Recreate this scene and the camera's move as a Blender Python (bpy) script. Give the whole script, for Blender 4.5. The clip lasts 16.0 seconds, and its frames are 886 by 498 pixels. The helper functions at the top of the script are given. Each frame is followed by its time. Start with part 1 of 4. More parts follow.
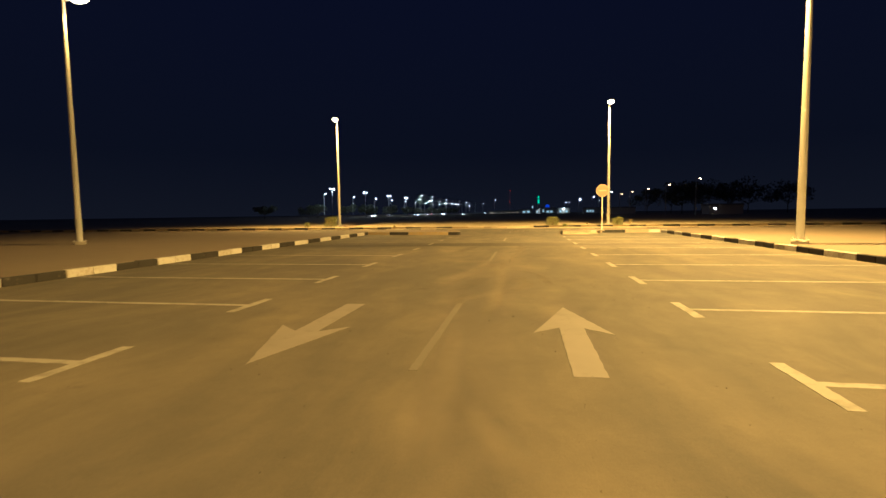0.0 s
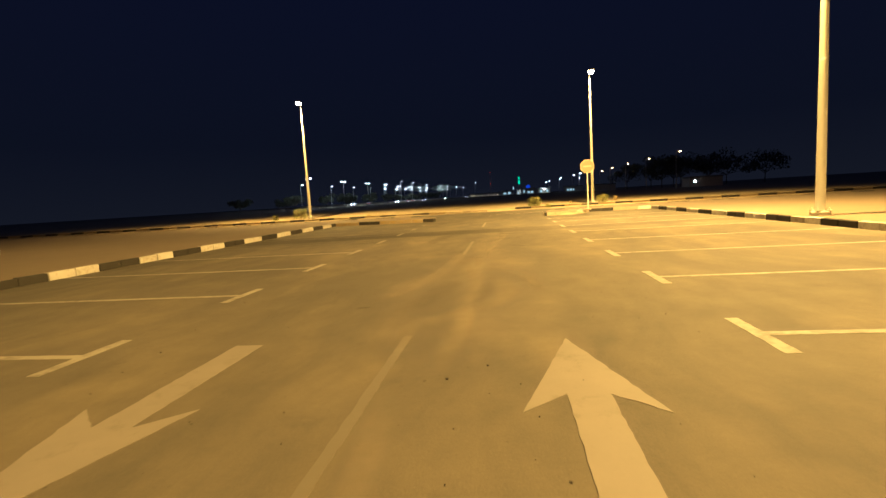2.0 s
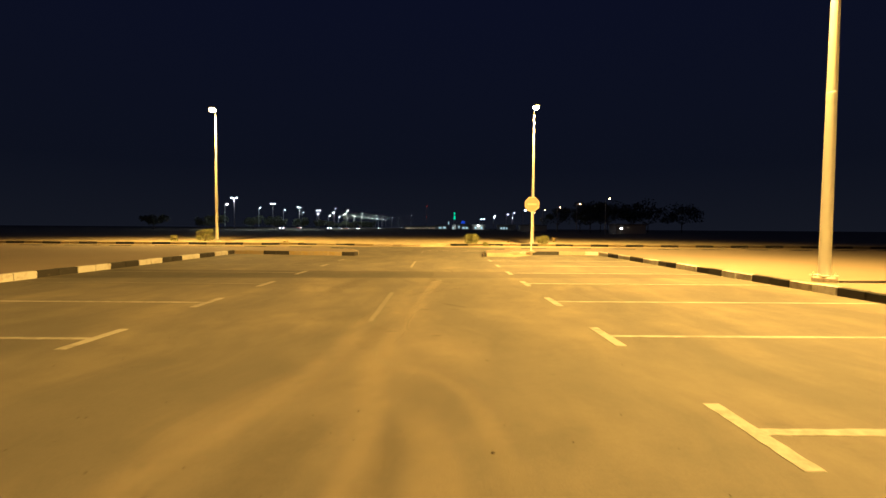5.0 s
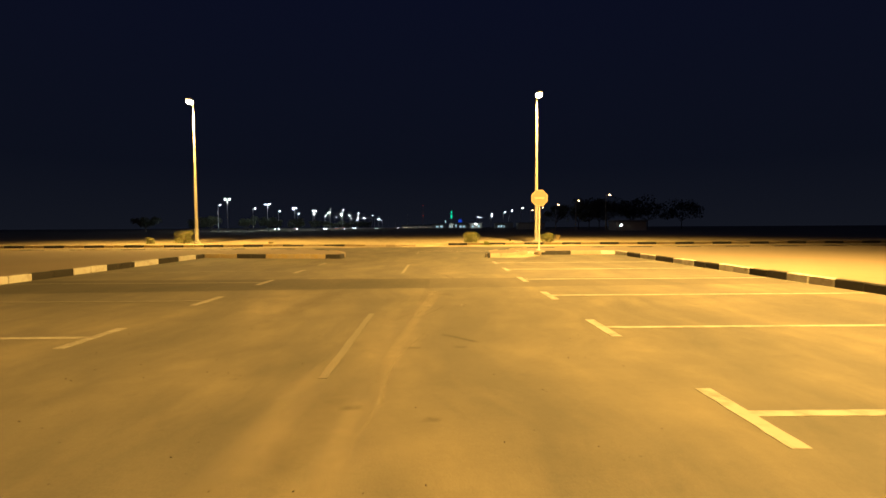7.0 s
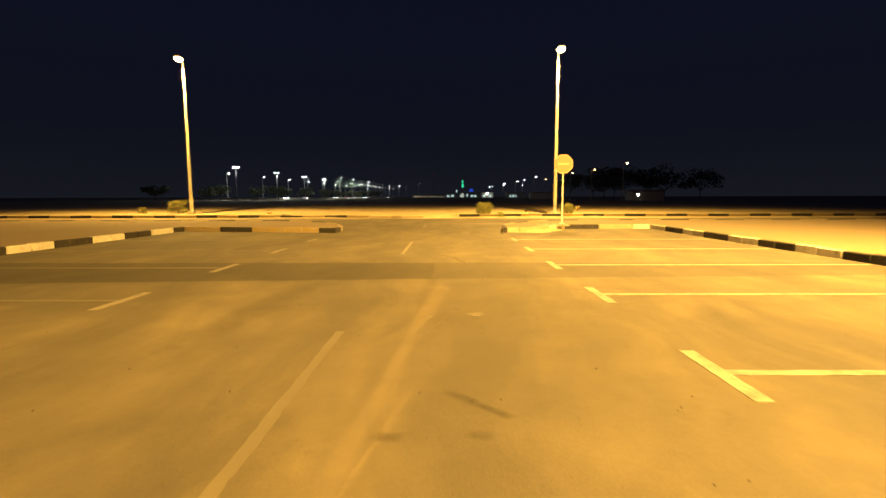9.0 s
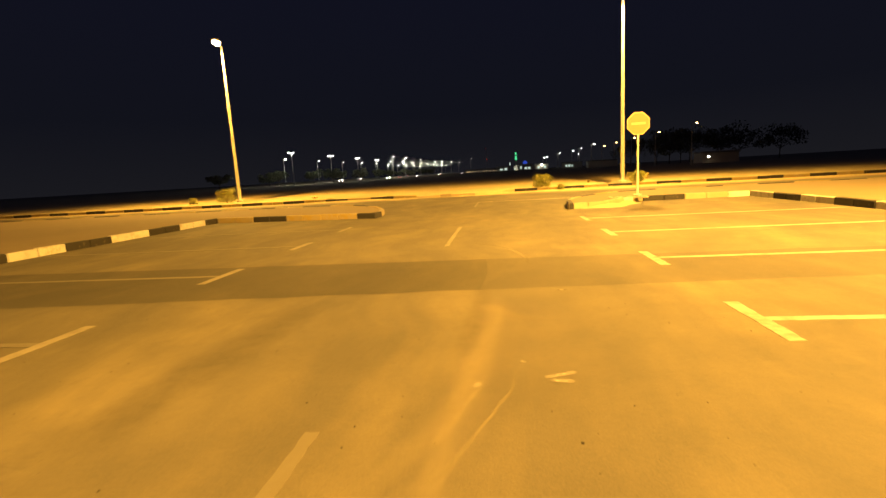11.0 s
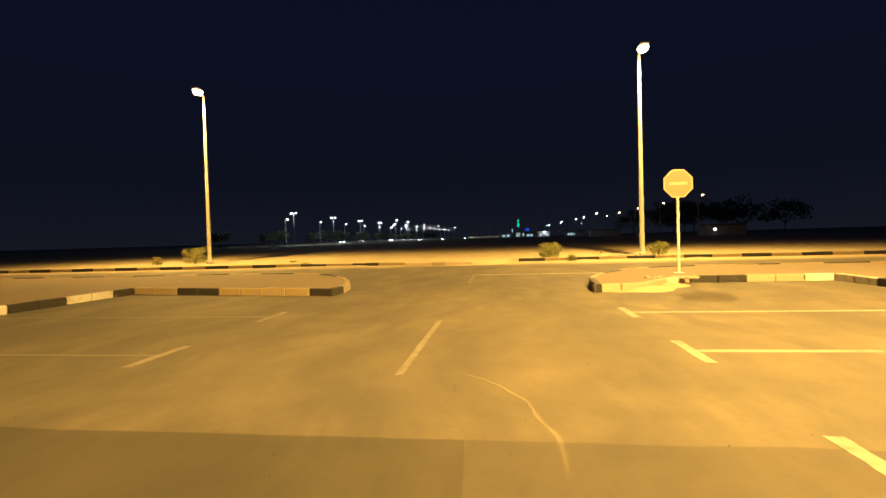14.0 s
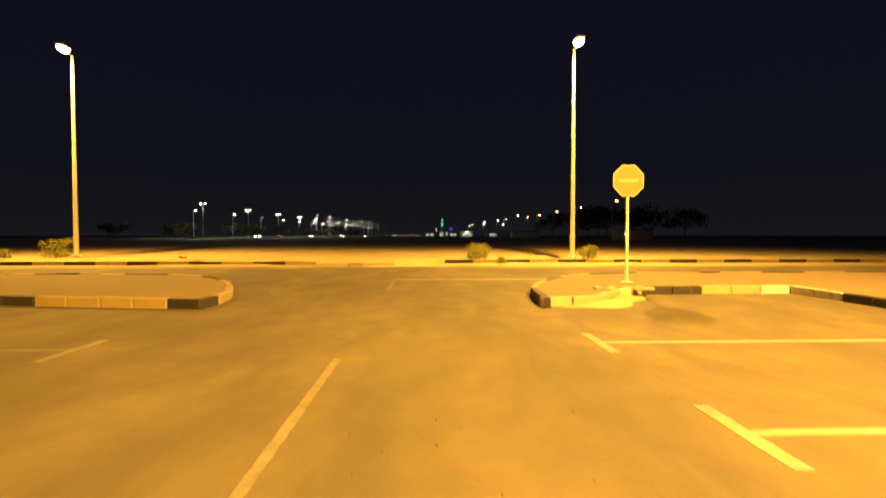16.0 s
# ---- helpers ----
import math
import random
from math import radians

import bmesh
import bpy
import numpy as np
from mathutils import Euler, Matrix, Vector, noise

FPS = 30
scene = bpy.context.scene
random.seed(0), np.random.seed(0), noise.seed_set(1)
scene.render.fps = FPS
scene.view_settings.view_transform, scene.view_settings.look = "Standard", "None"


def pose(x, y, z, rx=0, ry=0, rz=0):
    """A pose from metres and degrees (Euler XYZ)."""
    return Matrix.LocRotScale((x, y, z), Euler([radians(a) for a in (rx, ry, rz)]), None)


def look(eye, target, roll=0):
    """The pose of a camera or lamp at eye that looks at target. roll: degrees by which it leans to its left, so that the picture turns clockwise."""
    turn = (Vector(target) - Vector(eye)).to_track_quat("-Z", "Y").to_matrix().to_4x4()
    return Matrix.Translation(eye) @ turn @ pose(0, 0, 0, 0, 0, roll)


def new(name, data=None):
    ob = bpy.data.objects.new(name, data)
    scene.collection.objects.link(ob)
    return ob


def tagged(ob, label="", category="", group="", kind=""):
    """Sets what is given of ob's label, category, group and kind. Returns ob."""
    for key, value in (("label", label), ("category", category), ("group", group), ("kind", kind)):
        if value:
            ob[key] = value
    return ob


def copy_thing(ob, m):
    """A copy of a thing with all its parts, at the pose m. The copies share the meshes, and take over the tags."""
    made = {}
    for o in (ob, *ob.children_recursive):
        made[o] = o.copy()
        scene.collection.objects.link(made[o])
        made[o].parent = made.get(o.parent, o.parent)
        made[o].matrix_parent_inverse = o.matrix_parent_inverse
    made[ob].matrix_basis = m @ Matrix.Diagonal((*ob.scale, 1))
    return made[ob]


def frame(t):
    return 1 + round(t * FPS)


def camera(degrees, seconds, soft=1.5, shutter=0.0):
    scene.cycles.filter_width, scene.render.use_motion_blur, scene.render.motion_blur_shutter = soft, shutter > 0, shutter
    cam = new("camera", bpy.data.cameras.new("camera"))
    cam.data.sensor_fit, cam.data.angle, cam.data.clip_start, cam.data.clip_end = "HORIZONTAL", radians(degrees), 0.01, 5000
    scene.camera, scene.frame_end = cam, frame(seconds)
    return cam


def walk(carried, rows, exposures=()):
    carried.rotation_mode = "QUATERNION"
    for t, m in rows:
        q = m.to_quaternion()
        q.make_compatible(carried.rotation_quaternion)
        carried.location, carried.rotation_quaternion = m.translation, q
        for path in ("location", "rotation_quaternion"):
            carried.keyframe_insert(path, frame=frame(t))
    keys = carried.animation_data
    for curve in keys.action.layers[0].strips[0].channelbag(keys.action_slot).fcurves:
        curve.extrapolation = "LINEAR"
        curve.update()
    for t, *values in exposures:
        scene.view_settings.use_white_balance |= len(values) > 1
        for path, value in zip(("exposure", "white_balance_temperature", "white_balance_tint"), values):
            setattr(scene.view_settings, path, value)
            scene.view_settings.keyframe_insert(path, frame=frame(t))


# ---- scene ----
cam = camera(86, 16.0, soft=1.5, shutter=0.5)
EXPOSURES = [(0, -0.36, 5500, 8), (1.5, -0.2, 5650, 8), (3, -0.16, 5780, 8), (5.5, -0.22, 6250, 7), (6.5, -0.34, 6300, 7), (7.5, -0.22, 6600, 6), (8.2, -0.14, 7250, 6), (10.3, 0.0, 7500, 6), (11, 0.02, 9000, 9), (11.5, 0.02, 9000, 9), (12, -0.1, 9000, 9), (12.5, -0.16, 6500, 6), (13.5, -0.18, 6350, 6), (14.5, -0.1, 6300, 6), (15, 0.0, 7000, 6), (15.5, -0.06, 9300, 9), (16, -0.14, 9900, 11)]
PATH = [
    (0, (0.913, -1.04, 1.296), (0.577, 0.926, 1.148), -0.8),
    (0.5, (0.932, -0.42, 1.262), (0.637, 1.552, 1.103), -2.2),
    (1, (0.926, 0.152, 1.286), (0.58, 2.117, 1.153), -4.5),
    (1.5, (0.957, 0.817, 1.26), (0.717, 2.795, 1.086), -3.1),
    (2, (0.969, 1.388, 1.283), (0.7, 3.358, 1.07), -3.5),
    (2.5, (0.955, 2.01, 1.287), (0.723, 3.981, 1.043), -4.0),
    (3, (0.967, 2.664, 1.278), (0.772, 4.643, 1.059), -3.1),
    (5.5, (0.961, 5.993, 1.308), (1.001, 7.991, 1.247), 0.3),
    (6, (0.959, 6.697, 1.296), (0.969, 8.697, 1.263), -1.5),
    (6.5, (0.964, 7.31, 1.293), (0.938, 9.31, 1.293), -3.3),
    (7, (0.965, 7.956, 1.256), (0.989, 9.954, 1.165), -0.3),
    (7.5, (0.949, 8.563, 1.298), (0.936, 10.559, 1.179), 0.8),
    (8, (0.994, 9.235, 1.269), (1.058, 11.224, 1.073), -0.4),
    (10.3, (1.041, 11.881, 1.292), (0.854, 13.858, 1.052), -0.9),
    (10.5, (1.037, 12.116, 1.289), (0.842, 14.087, 1.012), -1.6),
    (11, (1.019, 12.691, 1.282), (0.763, 14.65, 0.969), -3.3),
    (11.5, (1.024, 13.196, 1.337), (0.809, 15.166, 1.07), -2.5),
    (12, (1.088, 13.715, 1.392), (1.061, 15.713, 1.319), -1.2),
    (12.3, (1.11, 14.163, 1.38), (1.095, 16.162, 1.341), -1.6),
    (12.5, (1.121, 14.508, 1.375), (1.048, 16.507, 1.359), -0.4),
    (13, (1.082, 15.302, 1.324), (0.894, 17.293, 1.298), -1.0),
    (13.5, (1.069, 15.988, 1.3), (0.88, 17.979, 1.248), -1.1),
    (14, (1.026, 16.617, 1.291), (0.771, 18.6, 1.246), -1.6),
    (14.5, (0.964, 17.22, 1.273), (0.708, 19.202, 1.198), -1.1),
    (15, (0.922, 17.828, 1.274), (0.722, 19.811, 1.104), -0.9),
    (15.5, (0.954, 18.434, 1.258), (0.993, 20.424, 1.064), -1.3),
    (16, (0.943, 19.019, 1.29), (1.008, 21.018, 1.233), -0.0),
]
walk(cam, [(t, look(eye, target, roll)) for t, eye, target, roll in PATH], EXPOSURES)

# ---- night sky and lamps ----
world = bpy.data.worlds.new("night_sky")
scene.world = world
world.use_nodes = True
wn, wl = world.node_tree.nodes, world.node_tree.links
wn.clear()
w_out = wn.new("ShaderNodeOutputWorld")
w_bg = wn.new("ShaderNodeBackground")
w_tc = wn.new("ShaderNodeTexCoord")
w_sep = wn.new("ShaderNodeSeparateXYZ")
w_ramp = wn.new("ShaderNodeValToRGB")
w_ramp.color_ramp.elements[0].position = 0.0
w_ramp.color_ramp.elements[0].color = (0.0082, 0.0096, 0.0162, 1)
w_ramp.color_ramp.elements[1].position = 0.45
w_ramp.color_ramp.elements[1].color = (0.0040, 0.0054, 0.0180, 1)
w_mid = w_ramp.color_ramp.elements.new(0.12)
w_mid.color = (0.0047, 0.0061, 0.0136, 1)
wl.new(w_tc.outputs["Generated"], w_sep.inputs[0])
wl.new(w_sep.outputs["Z"], w_ramp.inputs[0])
wl.new(w_ramp.outputs[0], w_bg.inputs[0])
w_bg.inputs[1].default_value = 1.0
wl.new(w_bg.outputs[0], w_out.inputs[0])

SODIUM = (1.0, 0.57, 0.128)
LAMP_H = 10.55
# street lamps of the car park: x, y, arm direction in degrees (0 is +x), and the beams: watts, cone, lean in metres
# over the fall
LAMPS = [
    (8.22, 42.66, -91, [(60000, 154, (-0.1, 0.4))]),
    (-17.3, 44.3, -79, [(55000, 154, (0.2, 0.4))]),
    # 110-degree beams: second spots added to brighten the ground ahead of both lamps
    (9.7, 16.0, 180, [(47000, 159, (-1.6, 0.0)), (34000, 110, (-3.5, 13.0))]),
    (-18.5, 17.0, 0, [(2500, 165, (2.0, 0.0))]),
    (9.7, -11.0, 180, [(30000, 165, (-0.8, 0.0)), (24000, 110, (-3.5, 13.0))]),
    (-18.5, -11.0, 0, [(2500, 165, (2.0, 0.0))]),
]
ARM = 0.75
# white light of the boulevard lamps
for by in (198.5, 243.1, 287.7, 332.3, 376.9, 421.5):
    d = bpy.data.lights.new("boulevard_light", "POINT")
    d.energy, d.color, d.shadow_soft_size = 6500, (0.80, 0.92, 1.0), 0.4
    new("boulevard_light", d).location = (-82.4, by, 12.2)
for lx, ly, ang, beams in LAMPS:
    a = radians(ang)
    eye = (lx + (ARM + 0.06) * math.cos(a), ly + (ARM + 0.06) * math.sin(a), LAMP_H - 0.16)
    for watts, cone, lean in beams:
        d = bpy.data.lights.new("sodium_light", "SPOT")
        d.energy, d.color = watts, SODIUM
        d.spot_size, d.spot_blend, d.shadow_soft_size = radians(cone), 0.6 if cone > 120 else 1.0, 0.06
        new("sodium_light", d).matrix_world = look(eye, (eye[0] + lean[0], eye[1] + lean[1], 0))
# cool light on two far fronts: the floodlight, and an added unseen source under the minaret
for fx, fy, fz, watts in ((38.7, 470.5, 4.2, 450), (18.7, 582.0, 3.5, 450)):
    d = bpy.data.lights.new("front_light", "POINT")
    d.energy, d.color, d.shadow_soft_size = watts, (0.80, 0.95, 1.0), 0.3
    new("front_light", d).location = (fx, fy, fz)


# ---- materials ----
def nodes_of(name):
    m = bpy.data.materials.new(name)
    m.use_nodes = True
    nt = m.node_tree
    return m, nt, nt.nodes["Principled BSDF"]


def node(nt, kind, **values):
    n = nt.nodes.new(kind)
    for k, v in values.items():
        n.inputs[k].default_value = v
    return n


def noise_of(nt, scale, detail=4.0, rough=0.6, stretch=None, where="Position"):
    src = nt.nodes.new("ShaderNodeNewGeometry").outputs["Position"] if where == "Position" else nt.nodes.new("ShaderNodeTexCoord").outputs["Object"]
    if stretch:
        mp = nt.nodes.new("ShaderNodeMapping")
        mp.inputs["Scale"].default_value = stretch[:3]
        if len(stretch) > 3:
            mp.inputs["Rotation"].default_value = (0, 0, stretch[3])
        nt.links.new(src, mp.inputs["Vector"])
        src = mp.outputs[0]
    n = node(nt, "ShaderNodeTexNoise", Scale=scale, Detail=detail, Roughness=rough)
    nt.links.new(src, n.inputs["Vector"])
    return n.outputs["Fac"]


def ramp(nt, fac, stops):
    r = nt.nodes.new("ShaderNodeValToRGB")
    els = r.color_ramp.elements
    while len(els) < len(stops):
        els.new(0.5)
    for e, (p, c) in zip(els, stops):
        e.position = p
        e.color = (c, c, c, 1) if isinstance(c, (int, float)) else (*c, 1)
    nt.links.new(fac, r.inputs[0])
    return r.outputs[0]


def mix(nt, fac, a, b, blend="MIX"):
    n = nt.nodes.new("ShaderNodeMix")
    n.data_type, n.blend_type = "RGBA", blend
    for sock, v in ((n.inputs["Factor"], fac), (n.inputs["A"], a), (n.inputs["B"], b)):
        if hasattr(v, "is_output"):
            nt.links.new(v, sock)
        elif isinstance(v, (int, float)):
            sock.default_value = v
        else:
            sock.default_value = (*v, 1)
    return n.outputs["Result"]


def maths(nt, op, a, b, clamp=False):
    n = nt.nodes.new("ShaderNodeMath")
    n.operation, n.use_clamp = op, clamp
    for sock, v in zip(n.inputs, (a, b)):
        if hasattr(v, "is_output"):
            nt.links.new(v, sock)
        else:
            sock.default_value = v
    return n.outputs[0]


def bump(nt, bsdf, height, strength=0.3, distance=0.01):
    b = node(nt, "ShaderNodeBump", Strength=strength, Distance=distance)
    nt.links.new(height, b.inputs["Height"])
    nt.links.new(b.outputs[0], bsdf.inputs["Normal"])


SAND = (0.36, 0.285, 0.175)


def asphalt_material(name, dark, pale, dust):
    """Old asphalt: aggregate grain, soft blotches, bent tyre lanes, oil stains and blown sand."""
    m, nt, b = nodes_of(name)
    grain = noise_of(nt, 70, 3, 0.7)
    coarse = noise_of(nt, 19, 4, 0.7)
    blot = noise_of(nt, 0.45, 5, 0.62)
    patches = noise_of(nt, 1.6, 5, 0.62)
    tone = maths(nt, "ADD", maths(nt, "MULTIPLY", blot, 0.6), maths(nt, "MULTIPLY", patches, 0.4))
    col = mix(nt, ramp(nt, tone, [(0.32, 0), (0.68, 1)]), dark, pale)
    col = mix(nt, 0.55, col, mix(nt, ramp(nt, grain, [(0.3, 0.25), (0.7, 0.95)]), (0.02, 0.02, 0.02), col), "MIX")
    col = mix(nt, ramp(nt, coarse, [(0.34, 0.16), (0.52, 0)]), col, (0.045, 0.04, 0.033))
    # sand blown along the lanes, bent by turning tyres
    bend = nt.nodes.new("ShaderNodeTexNoise")
    bend.inputs["Scale"].default_value, bend.inputs["Detail"].default_value = 0.22, 2.0
    geo = nt.nodes.new("ShaderNodeNewGeometry")
    nt.links.new(geo.outputs["Position"], bend.inputs["Vector"])
    warped = nt.nodes.new("ShaderNodeVectorMath")
    warped.operation = "MULTIPLY_ADD"
    nt.links.new(bend.outputs["Color"], warped.inputs[0])
    warped.inputs[1].default_value = (2.6, 2.6, 0)
    nt.links.new(geo.outputs["Position"], warped.inputs[2])
    lanes = []
    for stretch, turn in (((0.85, 0.22, 1.0), 0.0), ((0.7, 0.17, 1.0), 0.42), ((0.6, 0.2, 1.0), -0.5)):
        mp = nt.nodes.new("ShaderNodeMapping")
        mp.inputs["Scale"].default_value, mp.inputs["Rotation"].default_value = stretch, (0, 0, turn)
        nt.links.new(warped.outputs[0], mp.inputs["Vector"])
        n = node(nt, "ShaderNodeTexNoise", Scale=1.0, Detail=5.0, Roughness=0.58)
        nt.links.new(mp.outputs[0], n.inputs["Vector"])
        lanes.append(ramp(nt, n.outputs["Fac"], [(0.47, 0), (0.74, 0.9)]))
    st = maths(nt, "MAXIMUM", maths(nt, "MAXIMUM", lanes[0], lanes[1]), lanes[2])
    patchy = noise_of(nt, 0.8, 6, 0.65)
    sandy = maths(nt, "MULTIPLY", st, ramp(nt, patchy, [(0.3, 0.3), (0.7, 1.0)]))
    sandy = maths(nt, "MULTIPLY", sandy, dust)
    # drift against the far kerb
    sep = nt.nodes.new("ShaderNodeSeparateXYZ")
    nt.links.new(geo.outputs["Position"], sep.inputs[0])
    wob = maths(nt, "MULTIPLY", noise_of(nt, 0.5, 5, 0.6, (1.0, 1.6, 1.0)), 4.0)
    drift = maths(nt, "DIVIDE", maths(nt, "SUBTRACT", maths(nt, "ADD", sep.outputs["Y"], wob), 39.5), 2.4, True)
    sandy = maths(nt, "MAXIMUM", sandy, maths(nt, "MULTIPLY", drift, ramp(nt, coarse, [(0.3, 0.7), (0.6, 1.0)])))
    col = mix(nt, sandy, col, SAND)
    # oil and rubber spots
    spots = noise_of(nt, 1.7, 6, 0.7)
    col = mix(nt, ramp(nt, spots, [(0.60, 0), (0.74, 0.45)]), col, (0.05, 0.045, 0.04))
    nt.links.new(col, b.inputs["Base Color"])
    nt.links.new(ramp(nt, grain, [(0.2, 0.72), (0.8, 0.92)]), b.inputs["Roughness"])
    b.inputs["Specular IOR Level"].default_value = 0.25
    bump(nt, b, maths(nt, "ADD", grain, maths(nt, "MULTIPLY", coarse, 0.8)), 0.35, 0.006)
    return m


M_ASPHALT = asphalt_material("old_asphalt", (0.078, 0.068, 0.054), (0.112, 0.096, 0.075), 0.34)
M_PATCH = asphalt_material("patch_asphalt", (0.049, 0.043, 0.034), (0.064, 0.056, 0.044), 0.13)
M_PATCH_DUSTY = asphalt_material("dusty_patch_asphalt", (0.062, 0.054, 0.043), (0.080, 0.069, 0.055), 0.18)


def sand_material():
    m, nt, b = nodes_of("desert_sand")
    big = noise_of(nt, 0.12, 5, 0.6)
    mid = noise_of(nt, 1.3, 6, 0.65)
    fine = noise_of(nt, 40, 3, 0.7)
    col = mix(nt, ramp(nt, big, [(0.3, 0), (0.7, 1)]), (0.30, 0.247, 0.16), (0.39, 0.333, 0.215))
    col = mix(nt, ramp(nt, mid, [(0.52, 0), (0.72, 0.6)]), col, (0.20, 0.15, 0.10))
    scrub = noise_of(nt, 0.34, 5, 0.7)
    col = mix(nt, ramp(nt, scrub, [(0.54, 0), (0.70, 0.55)]), col, (0.21, 0.155, 0.10))
    col = mix(nt, ramp(nt, fine, [(0.3, 0.35), (0.6, 0)]), col, (0.16, 0.12, 0.08))
    nt.links.new(col, b.inputs["Base Color"])
    b.inputs["Roughness"].default_value = 0.95
    b.inputs["Specular IOR Level"].default_value = 0.1
    bump(nt, b, mid, 0.6, 0.06)
    return m


M_SAND = sand_material()


def paint_material(name, colour, under, wear):
    """Paint worn through to what it lies on."""
    m, nt, b = nodes_of(name)
    n1, n2 = noise_of(nt, 6, 6, 0.7), noise_of(nt, 1.2, 4, 0.6)
    both = maths(nt, "ADD", maths(nt, "MULTIPLY", n1, 0.6), maths(nt, "MULTIPLY", n2, 0.4))
    worn = ramp(nt, both, [(wear - 0.07, 1), (wear + 0.07, 0)])
    tone = mix(nt, noise_of(nt, 2.5, 5, 0.6), colour, tuple(c * 0.72 for c in colour))
    nt.links.new(mix(nt, worn, tone, under), b.inputs["Base Color"])
    b.inputs["Roughness"].default_value = 0.75
    bump(nt, b, n1, 0.3, 0.004)
    return m


M_LINE = paint_material("road_paint", (0.27, 0.247, 0.207), (0.12, 0.103, 0.08), 0.45)
M_LINE_WORN = paint_material("worn_road_paint", (0.134, 0.116, 0.092), (0.104, 0.089, 0.069), 0.58)
M_DASH = paint_material("dash_paint", (0.215, 0.188, 0.15), (0.12, 0.103, 0.08), 0.50)
M_EDGE = paint_material("edge_paint", (0.40, 0.36, 0.30), (0.14, 0.12, 0.09), 0.46)
M_ARROW = paint_material("arrow_paint", (0.190, 0.166, 0.142), (0.12, 0.103, 0.08), 0.39)
M_K_BLACK = paint_material("kerb_black", (0.020, 0.016, 0.013), (0.16, 0.13, 0.095), 0.35)
M_K_YELLOW = paint_material("kerb_yellow", (0.29, 0.205, 0.075), (0.24, 0.19, 0.13), 0.50)
M_K_WHITE = paint_material("kerb_white", (0.48, 0.45, 0.40), (0.27, 0.23, 0.17), 0.44)
M_K_BARE = paint_material("kerb_bare_concrete", (0.27, 0.22, 0.155), (0.19, 0.15, 0.105), 0.50)
M_K_SANDY = paint_material("kerb_sand_covered", (0.44, 0.36, 0.25), (0.37, 0.29, 0.19), 0.5)
M_K_FADED = paint_material("kerb_faded_yellow", (0.33, 0.265, 0.175), (0.26, 0.205, 0.14), 0.50)


def plain(name, colour, rough=0.6, metal=0.0, grain=8.0, vary=0.25):
    m, nt, b = nodes_of(name)
    a, c = noise_of(nt, grain, 5, 0.6, None, "Object"), noise_of(nt, grain * 0.15, 3, 0.5, None, "Object")
    col = mix(nt, maths(nt, "MULTIPLY", maths(nt, "ADD", a, c), 0.5), tuple(x * (1 - vary) for x in colour), tuple(min(1, x * (1 + vary)) for x in colour))
    nt.links.new(col, b.inputs["Base Color"])
    b.inputs["Roughness"].default_value, b.inputs["Metallic"].default_value = rough, metal
    bump(nt, b, a, 0.12, 0.004)
    return m


def glow(name, colour, strength):
    m, nt, b = nodes_of(name)
    b.inputs["Base Color"].default_value = (0.2, 0.2, 0.2, 1)
    b.inputs["Emission Color"].default_value = (*colour, 1)
    b.inputs["Emission Strength"].default_value = strength
    return m


M_POLE = plain("galvanised_steel", (0.54, 0.52, 0.47), 0.5, 0.0, 3, 0.15)
M_HOUSING = plain("lamp_housing", (0.35, 0.35, 0.34), 0.5)
M_CONCRETE = plain("concrete", (0.36, 0.32, 0.26), 0.9, 0, 12)
M_PAVING = plain("sandy_paving", (0.155, 0.118, 0.078), 0.92, 0, 2.5, 0.22)
M_SIGN = plain("faded_sign_face", (0.36, 0.15, 0.085), 0.5, 0, 5, 0.10)
M_SIGN_RIM = plain("sign_border", (0.40, 0.27, 0.18), 0.5, 0, 5, 0.10)
M_SIGN_BACK = plain("sign_back", (0.30, 0.30, 0.30), 0.5, 0.5)
M_STONE = plain("rubble", (0.30, 0.25, 0.19), 0.95, 0, 10, 0.4)
M_STEM = plain("dry_stem", (0.16, 0.11, 0.06), 0.9)
M_BARK = plain("bark", (0.10, 0.075, 0.05), 0.95, 0, 6, 0.4)
M_TYRE = plain("tyre_rubber", (0.02, 0.02, 0.02), 0.9)
M_GLASS = plain("dark_glass", (0.02, 0.025, 0.03), 0.1)
M_CAR = plain("car_paint", (0.30, 0.31, 0.33), 0.35, 0.2, 2, 0.08)
M_WALL = plain("rendered_wall", (0.45, 0.42, 0.37), 0.9, 0, 1.0, 0.2)
M_ROOF = plain("roof_sheet", (0.20, 0.19, 0.18), 0.8, 0, 1.0, 0.2)
M_DEBRIS = plain("dark_debris", (0.035, 0.028, 0.022), 0.9)


def leaf_material(name, a, c):
    m, nt, b = nodes_of(name)
    g = nt.nodes.new("ShaderNodeNewGeometry")
    nt.links.new(mix(nt, g.outputs["Random Per Island"], a, c), b.inputs["Base Color"])
    b.inputs["Roughness"].default_value = 0.7
    return m


M_LEAF = leaf_material("shrub_leaf", (0.11, 0.13, 0.04), (0.27, 0.27, 0.10))
M_TREE_LEAF = leaf_material("tree_leaf", (0.04, 0.05, 0.03), (0.085, 0.095, 0.055))
M_GRASS = leaf_material("dry_grass", (0.30, 0.24, 0.11), (0.44, 0.36, 0.19))

